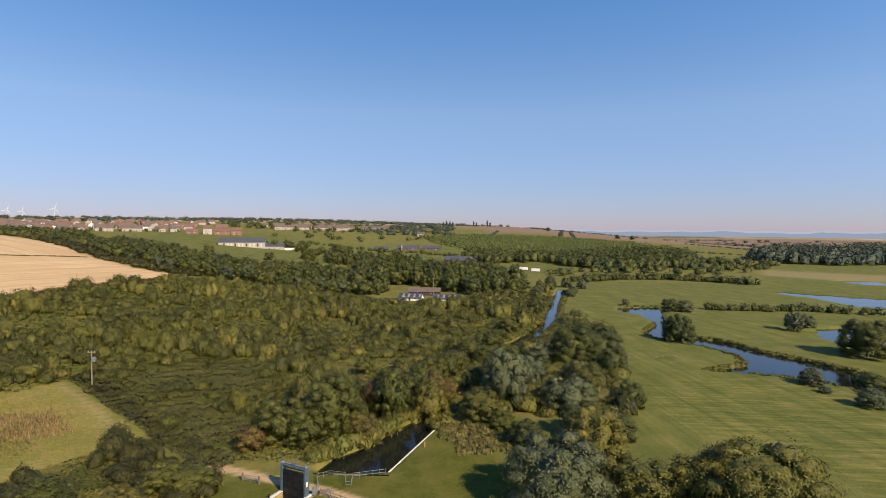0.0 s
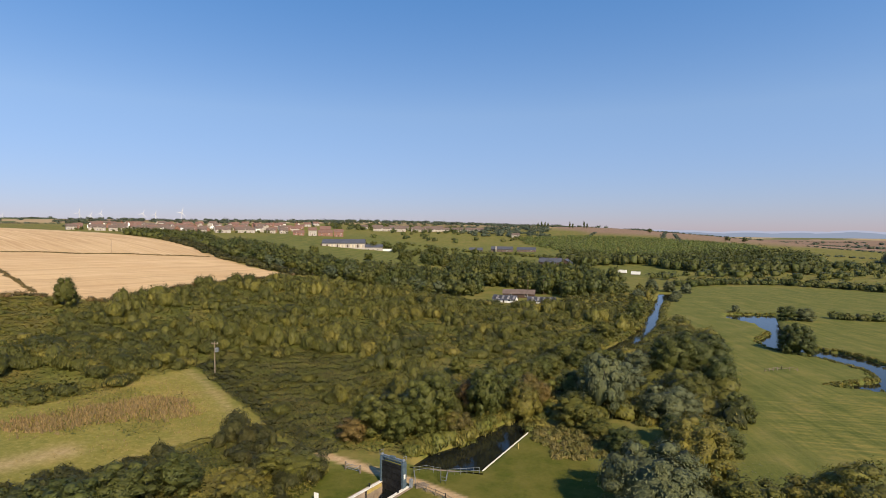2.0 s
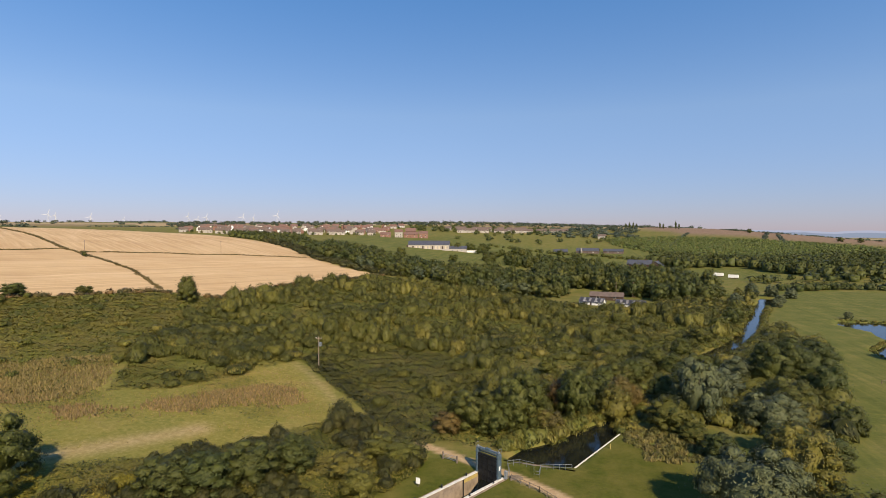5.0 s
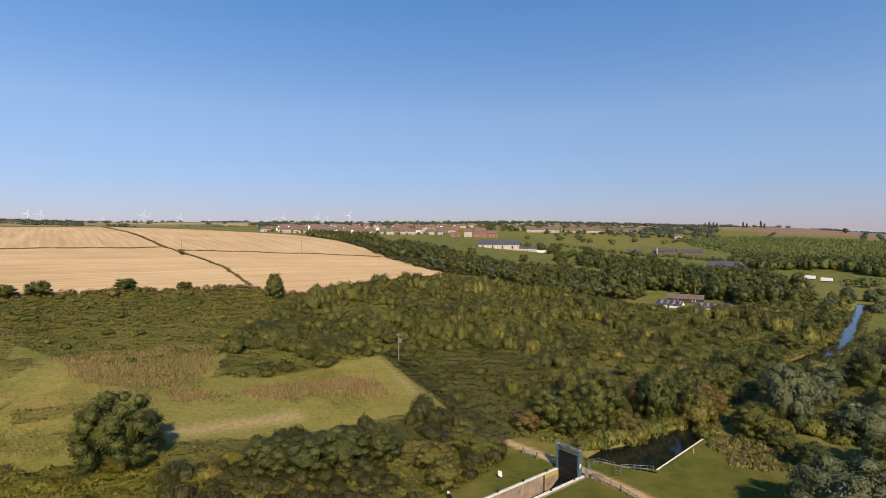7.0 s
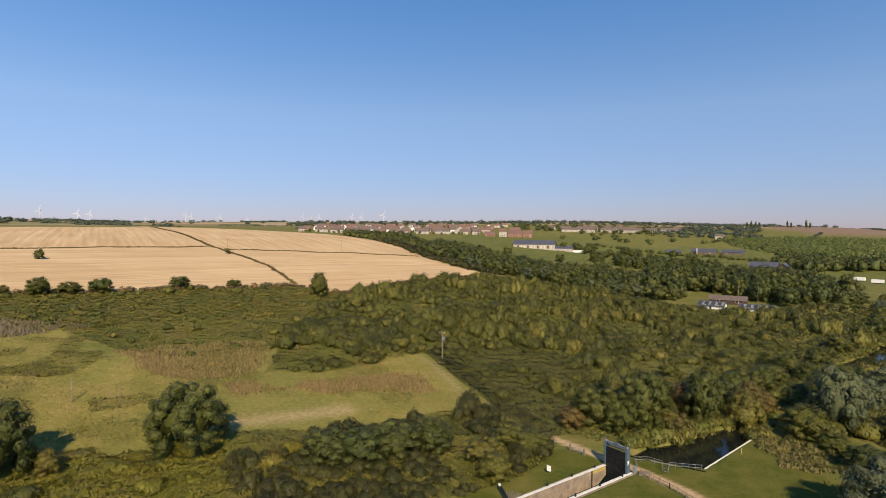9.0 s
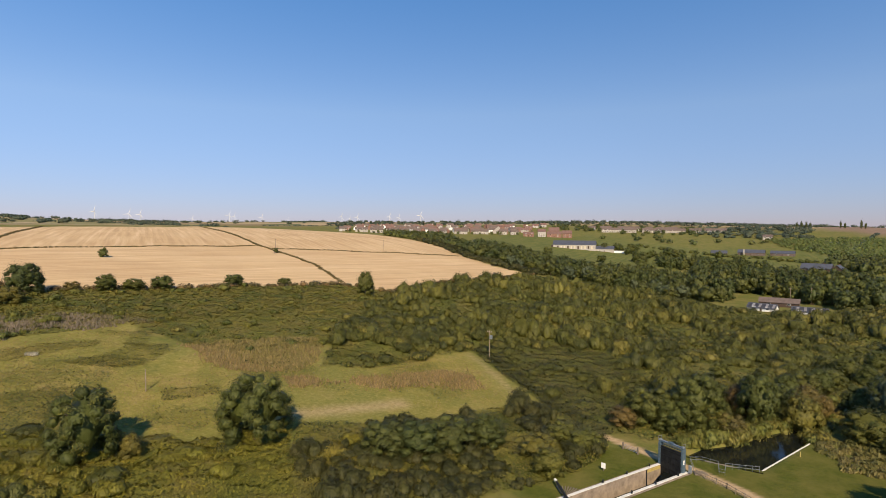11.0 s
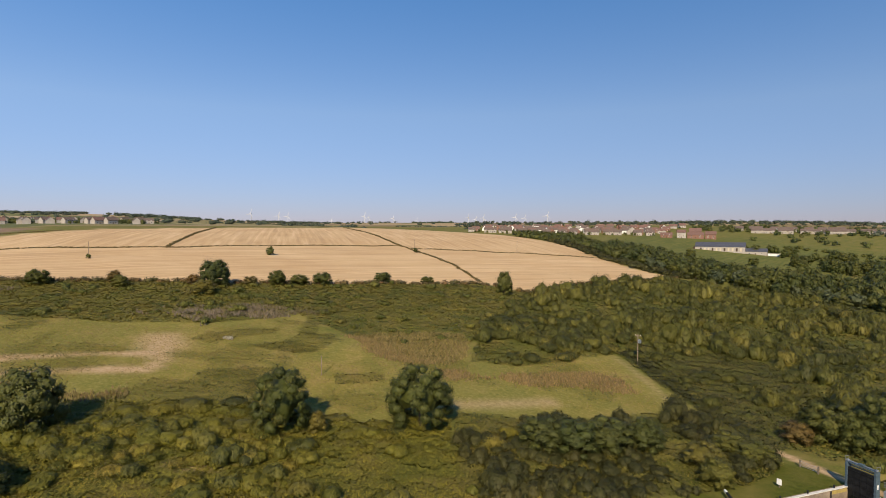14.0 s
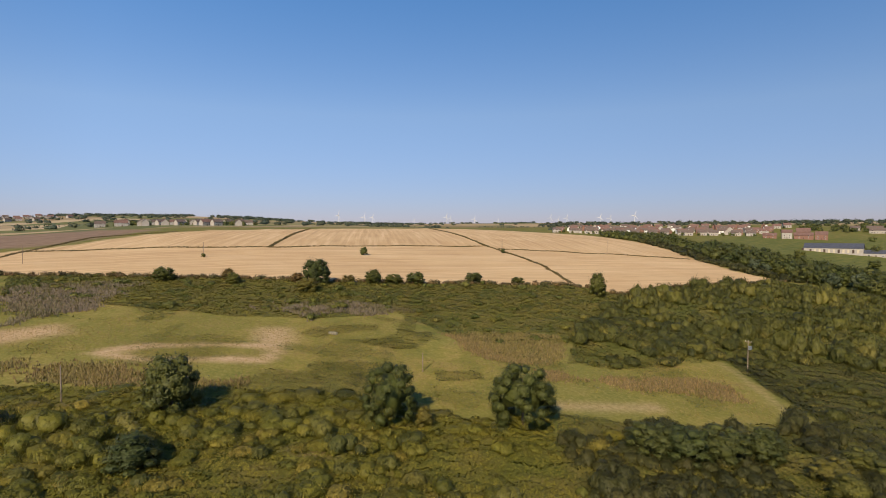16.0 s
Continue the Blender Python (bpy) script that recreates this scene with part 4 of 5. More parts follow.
clumps("meadow_hedge", along([(136, 282), (162, 279), (185, 280), (202, 271), (214, 266)], 2.0, 1), 1.8, 3.0, 2.4, 4.6, M_DARK, "row of dark bushes along the meadow ditch", 70, 0.9, "hedge")
clumps("valley_hedge", along([(103, 427), (147, 453), (185, 456), (212, 434), (238, 413)], 2.2, 2.2), 3.0, 4.4, 4.0, 6.8, M_DARK, "dark hawthorn hedge across the valley meadow", 60, 1.2, "hedge")
clumps("bank_reeds", along([(93, 294), (117, 295)], 0.8) + along([(101, 246), (96, 214), (106, 203), (109, 190), (116, 175), (121, 165), (124, 152)], 0.6, 0.5)
       + along([(105, 129), (107, 144), (100, 152), (89, 157)], 0.7, 0.4) + along([(77, 161), (94, 169), (97, 179), (92, 194), (81, 208), (81, 222), (94, 242)], 0.6, 0.5)
       + along([(78, 160), (90, 164)], 0.25, 1.6),
       0.5, 0.9, 0.3, 0.8, M_BRAMBLE, "green reeds along the river margin", 30, 0.42, "reeds")
clumps("river_reeds", along([(-20.5, 98.2), (-14.2, 104.8), (-10.2, 112.8), (-4.6, 122), (1.5, 141), (10.5, 165), (21.5, 196.5), (33.5, 220.5), (43.5, 247.5), (54.5, 292.5), (63.5, 324)], 0.8, 0.6)
       + along([(-1, 112), (2, 124), (9.5, 150), (22.5, 178), (37.5, 204), (52.5, 246), (63.5, 292), (72.5, 328)], 0.8, 0.6), 0.9, 1.8, 0.9, 2.2, M_BRAMBLE,
       "tall green reeds and sedge on the river bank", 90, 0.42, "reeds")
clumps("bank_willows", along([(-23, 95.5), (-16, 103.5), (-11.5, 112), (-6.5, 121), (-2, 138)], 0.8, 0.9), 1.2, 2.2, 1.2, 3.2, M_BRAMBLE, "overhanging green willow growth on the pool bank", 200, 0.36, "scrub")
EAST_BANK = [(6, 122), (40, 116), (50, 150), (66, 225), (62, 262), (52, 240), (38, 200), (26, 176)]
clumps("bank_thicket", list(zip(*scatter(EAST_BANK, 3.8))), 1.6, 3.6, 1.6, 5.0, M_SCRUB, "mixed green thicket on the river bank", 170, 0.5, "scrub")
ROUGH_BANK = [(-1.5, 109), (2, 114), (12, 114), (14, 101), (3, 97.5), (2, 103)]
clumps("sedge_bed", list(zip(*scatter(ROUGH_BANK, 1.7))), 0.7, 1.3, 0.5, 1.3, M_SEDGE, "tawny sedge and dead stems beside the lawn", 60, 0.5, "sedge")
PLANTATION = [(-20, 905), (40, 790), (90, 705), (160, 705), (250, 755), (340, 865), (340, 985), (200, 1020), (60, 1040), (-40, 1010)]
clumps("young_plantation", list(zip(*scatter(PLANTATION, 6.2))), 2.0, 2.9, 2.8, 5.0, M_YOUNG, "bright green young plantation wood", 22, 1.1)
DARK_EDGE = [(15, 655), (61, 618), (115, 640), (131, 594), (176, 545), (250, 580), (300, 640), (330, 760), (250, 740), (165, 690), (90, 690), (40, 720)]
clumps("oak_wood", list(zip(*scatter(DARK_EDGE, 9))), 5.0, 6.8, 10, 15.5, M_DARK, "dark oak wood below the plantation", 60, 1.7)
VALLEY_WOOD = [(388, 700), (399, 640), (457, 628), (540, 650), (760, 800), (900, 980), (700, 1000), (520, 860)]
clumps("valley_wood", list(zip(*scatter(VALLEY_WOOD, 11))), 6, 8.5, 11, 19, M_FAR_HAZE, "far dark wood across the valley", 45, 2.4)
VALLEY_TREES = [(90, 470), (130, 500), (175, 510), (250, 500), (330, 560), (390, 640), (330, 700), (240, 560), (150, 540), (95, 520)]
clumps("valley_scrub", list(zip(*scatter(VALLEY_TREES, 13, 0.7))), 3.5, 6.5, 4, 9, M_DARK, "scattered dark trees at the valley head", 50, 1.6)
clumps("dead_bush", [(-161.6, 38.1), (-160.6, 38.9)], 0.9, 1.2, 0.9, 1.3, M_BLEACHED, "pale dead bush in the rough meadow", 120, 0.25, "bush")
SPINNEY = [(-330, 445), (-262, 402), (-250, 440), (-300, 478), (-390, 600), (-440, 650), (-520, 650), (-470, 560), (-400, 480)]
clumps("hillside_spinney", list(zip(*scatter(SPINNEY, 7))), 3.5, 5.0, 4.5, 8, M_TREE, "green hillside spinney between field and houses", 50, 1.3)
SCHOOL_TREES = [(-160, 600), (-110, 560), (-60, 590), (-40, 660), (-90, 720), (-150, 700), (-190, 650)]
for x, y in zip(*scatter(SCHOOL_TREES, 16, 0.4)):
    tree(x, y, random.uniform(8, 12), random.uniform(4.5, 6.5), "tree", "spreading parkland tree on the mown field", "parkland trees", far=True)
clumps("park_hedge", along([(-190, 760), (-120, 740), (-40, 745), (20, 700)], 3.2, 3.0), 2.2, 4.0, 2.5, 5.5, M_TREE, "line of young trees across the mown field", 60, 1.0, "hedge")
PARK_WOOD = [(-150, 560), (-105, 540), (-50, 560), (-20, 610), (-60, 640), (-110, 600)]
crown_stuff("park_wood", list(zip(*scatter(PARK_WOOD, 9.5, 0.85))), ["dark", "tree"], 8, 13, 4.2, 6.5, "dark spreading trees below the park buildings")
for x, y in [(-212, 655), (-204, 668), (-176, 690), (-168, 676), (-196, 640), (-182, 662), (-160, 505), (-200, 470), (-122, 500)]:
    tree(x, y, random.uniform(8, 11), random.uniform(4.5, 6), "tree", "spreading parkland tree on the mown field", "parkland trees", far=True)


def skyline(a0, a1, d0, d1, n):
    """Places strewn between two bearings (degrees left of north) and two distances."""
    a, d = np.radians(rng.uniform(a0, a1, n)), rng.uniform(d0, d1, n)
    return list(zip(-np.sin(a) * d, np.cos(a) * d))


def bearing(px, dist, yaw=0.0, ex=0.0, ey=0.0):
    """A far place: px across a view 1568 wide that looks yaw degrees left of north."""
    a = radians(yaw) - math.atan((px - 784) / 974.6)
    return ex - math.sin(a) * dist, ey + math.cos(a) * dist


POPLARS = [(784, 1300, 14), (790, 1320, 16), (796, 1310, 15), (801, 1330, 13), (838, 1350, 15), (843, 1340, 12), (862, 1320, 18), (867, 1330, 12)]
for px, dist, h in POPLARS:
    x, y = bearing(px, dist)
    tree(x, y, h, 2.6, "dark", "tall narrow poplar on the skyline", "skyline poplars", far=True)
for px, dist, h, r in [(970, 1250, 9, 6), (1093, 1150, 9, 6), (1119, 1160, 9, 6), (1440, 900, 8, 6)]:
    x, y = bearing(px, dist)
    tree(x, y, h, r, "dark", "lone round tree in the far brown field", "lone trees", far=True)
far_pts = skyline(-42, 96, 1500, 2600, 420)
far_pts += skyline(55, 95, 900, 1300, 130) + skyline(-2, 22, 1300, 1700, 200) + skyline(20, 45, 1250, 1500, 160)
far_pts += skyline(-1, 8, 1020, 1250, 110)
far_pts += [p for c in ((62, 1500), (47, 2300), (88, 1700), (75, 1500), (5, 1500), (-38, 1900)) for p in skyline(c[0] - 2.2, c[0] + 2.2, c[1], c[1] + 160, 50)]
clumps("hill_copses", skyline(-2, 17, 850, 1010, 26) + skyline(8, 22, 1010, 1240, 150), 3.5, 6.5, 4, 9, M_DARK, "dark copses on the hill above the park", 40, 1.6)
far_pts += skyline(79, 85.5, 1900, 2150, 150) + skyline(70, 96, 1300, 1900, 90)
clumps("far_woods", far_pts, 5, 9, 4.5, 9, M_FAR_HAZE, "distant hedgerow trees and copses on the skyline", 40, 2.2)
clumps("farmstead_trees", skyline(76, 85, 830, 1080, 60), 3, 6, 4, 9, M_TREE, "green trees round the far farmsteads", 60, 1.3, "trees")
far_lines = []
for k in range(30):
    a = radians(rng.uniform(-42, 96))
    d = rng.uniform(800, 2600)
    x, y = -math.sin(a) * d, math.cos(a) * d
    t = rng.uniform(0, math.pi)
    far_lines += along([(x, y), (x + math.cos(t) * 260, y + math.sin(t) * 260)], 7, 1.0)
clumps("far_hedges", far_lines, 3, 4.2, 1.8, 3.2, M_FAR_HAZE, "distant field hedges", 14, 2.0, "hedge")

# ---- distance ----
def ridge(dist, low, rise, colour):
    """A far ridge as a backdrop; the haze of miles of air is painted as its glow."""
    m, n, l, bb = node_mat("painted_haze", 1.0, 0.0)
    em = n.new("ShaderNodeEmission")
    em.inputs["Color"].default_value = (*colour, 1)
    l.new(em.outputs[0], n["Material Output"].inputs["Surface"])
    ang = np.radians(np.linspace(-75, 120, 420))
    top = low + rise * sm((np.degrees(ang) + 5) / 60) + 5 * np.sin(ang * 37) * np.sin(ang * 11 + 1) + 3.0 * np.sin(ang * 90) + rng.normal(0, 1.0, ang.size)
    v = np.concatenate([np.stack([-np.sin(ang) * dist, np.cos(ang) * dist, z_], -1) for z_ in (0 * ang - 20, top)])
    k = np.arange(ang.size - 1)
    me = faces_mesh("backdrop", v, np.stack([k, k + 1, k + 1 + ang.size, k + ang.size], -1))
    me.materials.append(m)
    tagged(new("backdrop", me), "glowing far ridge backdrop with blue-grey haze painted in", "horizon", kind="structure")


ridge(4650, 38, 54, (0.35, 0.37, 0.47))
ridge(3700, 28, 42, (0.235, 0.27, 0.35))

# ---- buildings ----
M_BRICK = plain("red_brick", (0.23, 0.125, 0.092), 0.85, 0, 0.2, 0.6)
M_PALE = plain("pale_render", (0.38, 0.345, 0.305), 0.8, 0, 0.12, 0.4)
M_TILE = plain("brown_roof_tile", (0.13, 0.098, 0.083), 0.8, 0, 0.25, 0.5)
M_REDTILE = plain("red_roof_tile", (0.165, 0.098, 0.080), 0.8, 0, 0.25, 0.5)
M_SLATE = plain("blue_grey_slate", (0.075, 0.08, 0.10), 0.5, 0, 0.25, 0.5)
M_WHITE = plain("white_paint", (0.78, 0.77, 0.73), 0.6, 0, 0.08, 1.0)
M_CREAM = plain("cream_panel", (0.55, 0.48, 0.35), 0.6, 0, 0.1, 1.0)
M_WOODWALL = plain("dark_boarding", (0.07, 0.045, 0.032), 0.7, 0, 0.3, 2.0)
M_GLASS, n_, l_, b_ = node_mat("window_glass", 0.08, 0.5)
b_.inputs["Base Color"].default_value = (0.02, 0.025, 0.03, 1)


def gabled(w, d, h, rise, wall_m, roof_m, parent, windows=4, chimney=True, door=True):
    """Walls with two gables, roof slabs with eaves, chimney, door and windows; w along x, the front towards -y."""
    bm = box(-w / 2, -d / 2, -1.5, w / 2, d / 2, h)
    for sx in (-1, 1):
        v = [bm.verts.new(p) for p in ((sx * w / 2, -d / 2, h), (sx * w / 2, d / 2, h), (sx * w / 2, 0, h + rise))]
        bm.faces.new(v if sx > 0 else v[::-1])
    part("wall", bm, wall_m, parent)
    for sy in (-1, 1):
        e = 0.45
        k = rise / (d / 2)
        bm = bmesh.new()
        pts = [(-w / 2 - e, sy * (d / 2 + e), h - e * k + 0.05), (w / 2 + e, sy * (d / 2 + e), h - e * k + 0.05), (w / 2 + e, 0, h + rise + 0.05), (-w / 2 - e, 0, h + rise + 0.05)]
        lo = [bm.verts.new(p) for p in pts]
        hi = [bm.verts.new((p[0], p[1], p[2] + 0.22)) for p in pts]
        bm.faces.new(hi if sy < 0 else hi[::-1])
        bm.faces.new(lo[::-1] if sy < 0 else lo)
        for i in range(4):
            f = (lo[i], lo[(i + 1) % 4], hi[(i + 1) % 4], hi[i])
            bm.faces.new(f if sy < 0 else f[::-1])
        part("roof", bm, roof_m, parent)
    if chimney:
        part("chimney", box(w * 0.22, -0.4, h + rise * 0.5, w * 0.22 + 0.9, 0.4, h + rise + 1.1), M_BRICK, parent, "brick chimney stack")
    if door:
        part("door", box(-0.5, -d / 2 - 0.06, 0, 0.5, -d / 2 + 0.02, 2.05), M_WOODWALL, parent, "dark front door")
    for i in range(windows):
        x = -w / 2 + w * (i % 2 * 0.5 + 0.25)
        z = 1.0 if i < 2 else 3.6
        wi = part("window", box(x - 0.85, -d / 2 - 0.05, z, x + 0.85, -d / 2 + 0.02, z + 1.25), M_WHITE, parent, "white framed window")
        pn = part("pane", box(x - 0.72, -d / 2 - 0.07, z + 0.12, x + 0.72, -d / 2 - 0.055, z + 1.13), M_GLASS, wi)


def facing(x, y, deg_extra=0.0):
    """The turn by which a front faces the river lock."""
    return math.degrees(math.atan2(y - 40, x + 10)) - 90 + deg_extra


HOUSES = []
for wall_m, roof_m, lab in ((M_PALE, M_TILE, "pale rendered semi-detached house with a brown tiled roof"), (M_BRICK, M_REDTILE, "red brick house with a red tiled roof"),
                            (M_PALE, M_REDTILE, "cream house with a red tiled roof"), (M_WHITE, M_TILE, "white rendered house with a brown tiled roof")):
    hs = thing("house", -500 - 20 * len(HOUSES), 760, gz(-500 - 20 * len(HOUSES), 760))
    gabled(12.5, 8, 4.5, 3.6, wall_m, roof_m, hs)
    tagged(hs, lab, "house", "housing estate")
    HOUSES.append(hs)
rows = along([(-640, 664), (-534, 676), (-484, 708), (-430, 764), (-380, 800)], 16.5, 0.6)
plots = [(x, y, facing(x, y, random.uniform(-4, 4)), 0) for x, y in rows]
for k in range(1, 9):
    off = 30 * k
    ln = [(-640 - off * 0.55, 664 + off * 0.83), (-534 - off * 0.45, 676 + off * 0.9), (-470 - off * 0.35, 708 + off), (-385 - off * 0.2, 800 + off)]
    for x, y in along(ln, 17 + k, 1.5):
        if rng.uniform(0, 1) < 0.8:
            plots.append((x, y, facing(x, y, random.choice((0, 0, 90, 90, 20))), random.choice((0, 1, 1, 2, 3))))
for x, y in along([(-300, 962), (-240, 1010), (-150, 1096), (-110, 1120)], 13.6, 0.5) + along([(-330, 1010), (-250, 1062), (-190, 1110)], 15, 0.8):
    plots.append((x, y, facing(x, y), 0))
for x, y in skyline(75, 89, 760, 1050, 30) + skyline(88, 94, 1500, 1800, 16):
    if x < -560:
        plots.append((x, y, facing(x, y, random.choice((0, 30, 90))), random.choice((0, 2))))
for x, y, tn, k in plots:
    copy_thing(HOUSES[k], pose(x, y, gz(x, y), 0, 0, tn))
garden = [(x + rng.normal(0, 2), y + rng.normal(0, 2)) for x, y in along([(-650, 660), (-534, 668), (-480, 700), (-426, 758), (-376, 794)], 13, 1)]
clumps("garden_trees", garden + [(p[0] + rng.normal(0, 9), p[1] + rng.normal(9, 6)) for p in plots + plots[::2]], 1.6, 3.2, 3.0, 7.0, M_DARK, "dark garden trees between the houses", 30, 1.3, "trees")

brick_blocks = [(-352, 772, 16, 10, 4, 3.5, M_BRICK, M_REDTILE), (-336, 786, 12, 12, 8, 4, M_PALE, M_REDTILE), (-318, 792, 22, 11, 5, 3.5, M_BRICK, M_REDTILE),
                (-300, 800, 14, 10, 7, 4.0, M_BRICK, M_REDTILE), (-326, 812, 16, 10, 9, 5, M_BRICK, M_REDTILE)]
for x, y, w, d, h, rise, wm, rm in brick_blocks:
    ob = thing("brick_building", x, y, gz(x, y), facing(x, y))
    gabled(w, d, h, rise, wm, rm, ob, 4, False)
    tagged(ob, "red brick gabled care home block with red tiles", "building", "brick complex")

school = thing("sports_hall", -230, 632, gz(-230, 632) - 1, 14)
gabled(50, 17, 6.0, 4.6, M_PALE, M_SLATE, school, 0, False, False)
part("gable_end", box(-27, -9, -0.5, -25.1, 9, 5.6), M_WOODWALL, school, "dark boarded gable end")
for k in range(11):
    part("window", box(-20 + 4 * k, -8.62, 1.0, -18.2 + 4 * k, -8.45, 4.6), M_CREAM if k % 3 else M_WOODWALL, school, "tall narrow window bay")
tagged(school, "long cream sports hall with a blue-grey pitched roof", "building")
wing = thing("hall_wing", -196, 640, gz(-196, 640) - 1, 14)
gabled(22, 12, 4.0, 3.0, M_PALE, M_SLATE, wing, 2, False)
tagged(wing, "low cream wing with a slate roof beside the hall", "building")
cabin = thing("site_cabin", -178, 640, gz(-178, 640), 12)
part("body", box(-6, -1.5, 0, 6, 1.5, 2.8, 0.05), M_WHITE, cabin)
part("roof", box(-6.2, -1.7, 2.81, 6.2, 1.7, 2.95), M_PALE, cabin)
tagged(cabin, "white flat-roofed site cabin on the grass", "cabin")

for x, y, w, d, h, rise, tn in [(-84, 752, 18, 11, 3.2, 3, 8), (-50, 784, 30, 11, 3.4, 3.6, -4), (-16, 790, 26, 10, 3.0, 3.0, -6)]:
    ob = thing("long_barn", x, y, gz(x, y), tn)
    gabled(w, d, h, rise, M_TILE, M_SLATE, ob, 2, False)
    tagged(ob, "long low building with a dark slate roof", "building", "park buildings")
clock = thing("white_tower", -58, 775, gz(-58, 775))
part("body", box(-0.8, -0.8, 0, 0.8, 0.8, 8, 0.1), M_PALE, clock)
tagged(clock, "slim pale chimney tower beside the barn", "tower")
for x, y, w, h, tn in [(14, 600, 24, 5.5, -14), (30, 596, 10, 5.0, 70)]:
    ob = thing("slate_house", x, y, gz(x, y), tn)
    gabled(w, 11, h, 4.2, M_WOODWALL, M_SLATE, ob, 4, True)
    tagged(ob, "large dark slate-roofed house among trees", "house", "slate house")
villa = thing("villa", -40, 1010, gz(-40, 1010), 0)
gabled(14, 9, 5.5, 3, M_PALE, M_TILE, villa)
tagged(villa, "cream villa at the top of the park", "house")
for x, y, tn in [(80, 545, -20), (89, 527, -20)]:
    ob = thing("field_trailer", x, y, gz(x, y), tn)
    part("body", box(-4, -1.3, 0.7, 4, 1.3, 3.3, 0.08), M_WHITE, ob, "white box body")
    part("skirt", box(-3.4, -1.0, 0.0, 3.4, 1.0, 0.69), M_WOODWALL, ob)
    tagged(ob, "white covered trailer standing on the grass", "trailer", "trailers")
M_PANEL = plain("grey_roof_panel", (0.34, 0.33, 0.33), 0.5, 0, 0.2, 1)
# huts by the river with panelled roofs
for x, y, w, tn, white in [(-18, 313, 13, -14, 1), (2.5, 309, 15, -5, 1)]:
    ob = thing("river_hut", x, y, gz(x, y), tn)
    gabled(w, 6.4, 1.7, 2.0, M_WHITE if white else M_WOODWALL, M_SLATE, ob, 2, False)
    tagged(ob, "low river hut with a dark panelled roof", "hut", "river huts")
    for k in range(int(w / 1.6)):
        bm = bmesh.new()
        x0 = -w / 2 + 0.4 + 1.6 * k
        vs = [bm.verts.new((a, b * -3.2 + 0.0, 1.7 + 2.0 * (1 - b) + 0.33)) for a, b in ((x0, 0.95), (x0 + 1.2, 0.95), (x0 + 1.2, 0.15), (x0, 0.15))]
        bm.faces.new(vs)
        bmesh.ops.solidify(bm, geom=bm.faces[:], thickness=0.05)
        part("roof_panel", bm, M_PANEL if k % 2 else M_SLATE, ob)
lodge = thing("club_lodge", -11, 338, gz(-11, 338), -4)
gabled(19, 8, 2.4, 2.0, M_WOODWALL, M_TILE, lodge, 2, False)
tagged(lodge, "long low timber lodge with a brown roof", "hut")

# ---- wind turbines ----
# white turbine paint, greyed so that distance haze is in the colour
M_TURBINE = plain("haze_greyed_turbine_paint", (0.55, 0.56, 0.58), 0.5, 0, 0.05, 0.2)
def turbine():
    ob = thing("wind_turbine", -2000, 1000, gz(-2000, 1000), 0)
    part("tower", tube([(0, 0, -2), (0, 0, 20), (0, 0, 45)], [2.0, 1.6, 1.1], 10), M_TURBINE, ob)
    part("nacelle", box(-1.4, -3.5, 44, 1.4, 3.0, 47, 0.5), M_TURBINE, ob)
    part("hub", tube([(0, -3.4, 45.5), (0, -4.6, 45.5), (0, -5.4, 45.5)], [1.5, 1.4, 0.4], 10), M_TURBINE, ob)
    for k in range(3):
        a = 2 * math.pi * k / 3 + 0.35
        u, w = Vector((math.sin(a), 0, math.cos(a))), Vector((math.cos(a), 0, -math.sin(a)))
        bm = bmesh.new()
        ring = []
        for s, c in ((1, 0.8), (6, 1.6), (16, 1.15), (28, 0.35)):
            p = Vector((0, -4.5, 45.5)) + u * s
            ring.append([bm.verts.new(p - w * c), bm.verts.new(p + Vector((0, 0.35, 0))), bm.verts.new(p + w * c), bm.verts.new(p - Vector((0, 0.35, 0)))])
        for r1, r2 in zip(ring, ring[1:]):
            for i in range(4):
                bm.faces.new((r1[i], r1[(i + 1) % 4], r2[(i + 1) % 4], r2[i]))
        bm.faces.new(ring[0][::-1])
        bm.faces.new(ring[-1])
        part("blade", bm, M_TURBINE, ob)
    return tagged(ob, "white three-bladed wind turbine on the skyline", "wind turbine", "wind farm")


first = turbine()
first.scale = (0.8, 0.8, 0.8)
TURBINES = [(600, 1850), (645, 2150), (660, 2300), (733, 3300), (790, 2300), (798, 2500), (840, 2700), (882, 3300), (975, 2400), (988, 2900), (1003, 2500), (1062, 2450), (1080, 2550), (1123, 2100), (480, 3300)]
for px, dist in TURBINES:
    a = radians(53.73) - math.atan((px - 784) / 974.6)
    dist *= 1.2
    x, y = -10 - math.sin(a) * dist, -32 + math.cos(a) * dist
    if px == 600:
        first.matrix_basis = pose(x, y, gz(x, y), 0, 0, 20) @ Matrix.Scale(0.8, 4)
    else:
        copy_thing(first, pose(x, y, gz(x, y), 0, 0, random.uniform(0, 45)))

# ---- poles ----
M_POLE = plain("weathered_pole", (0.24, 0.19, 0.14), 0.85, 0, 0.3, 3)
M_STEEL = plain("galvanised_steel", (0.36, 0.39, 0.42), 0.45, 0.7, 0.2, 4)
M_RAIL = plain("dull_grey_rail", (0.20, 0.22, 0.24), 0.6, 0.2, 0.2, 4)
pl = thing("power_pole", -84.2, 131.1, gz(-84.2, 131.1))
part("pole", tube([(0, 0, -0.5), (0, 0, 4), (0, 0, 9.4)], [0.17, 0.15, 0.12], 8), M_POLE, pl)
part("crossarm", box(-0.9, -0.08, 8.7, 0.9, 0.08, 8.9), M_POLE, pl)
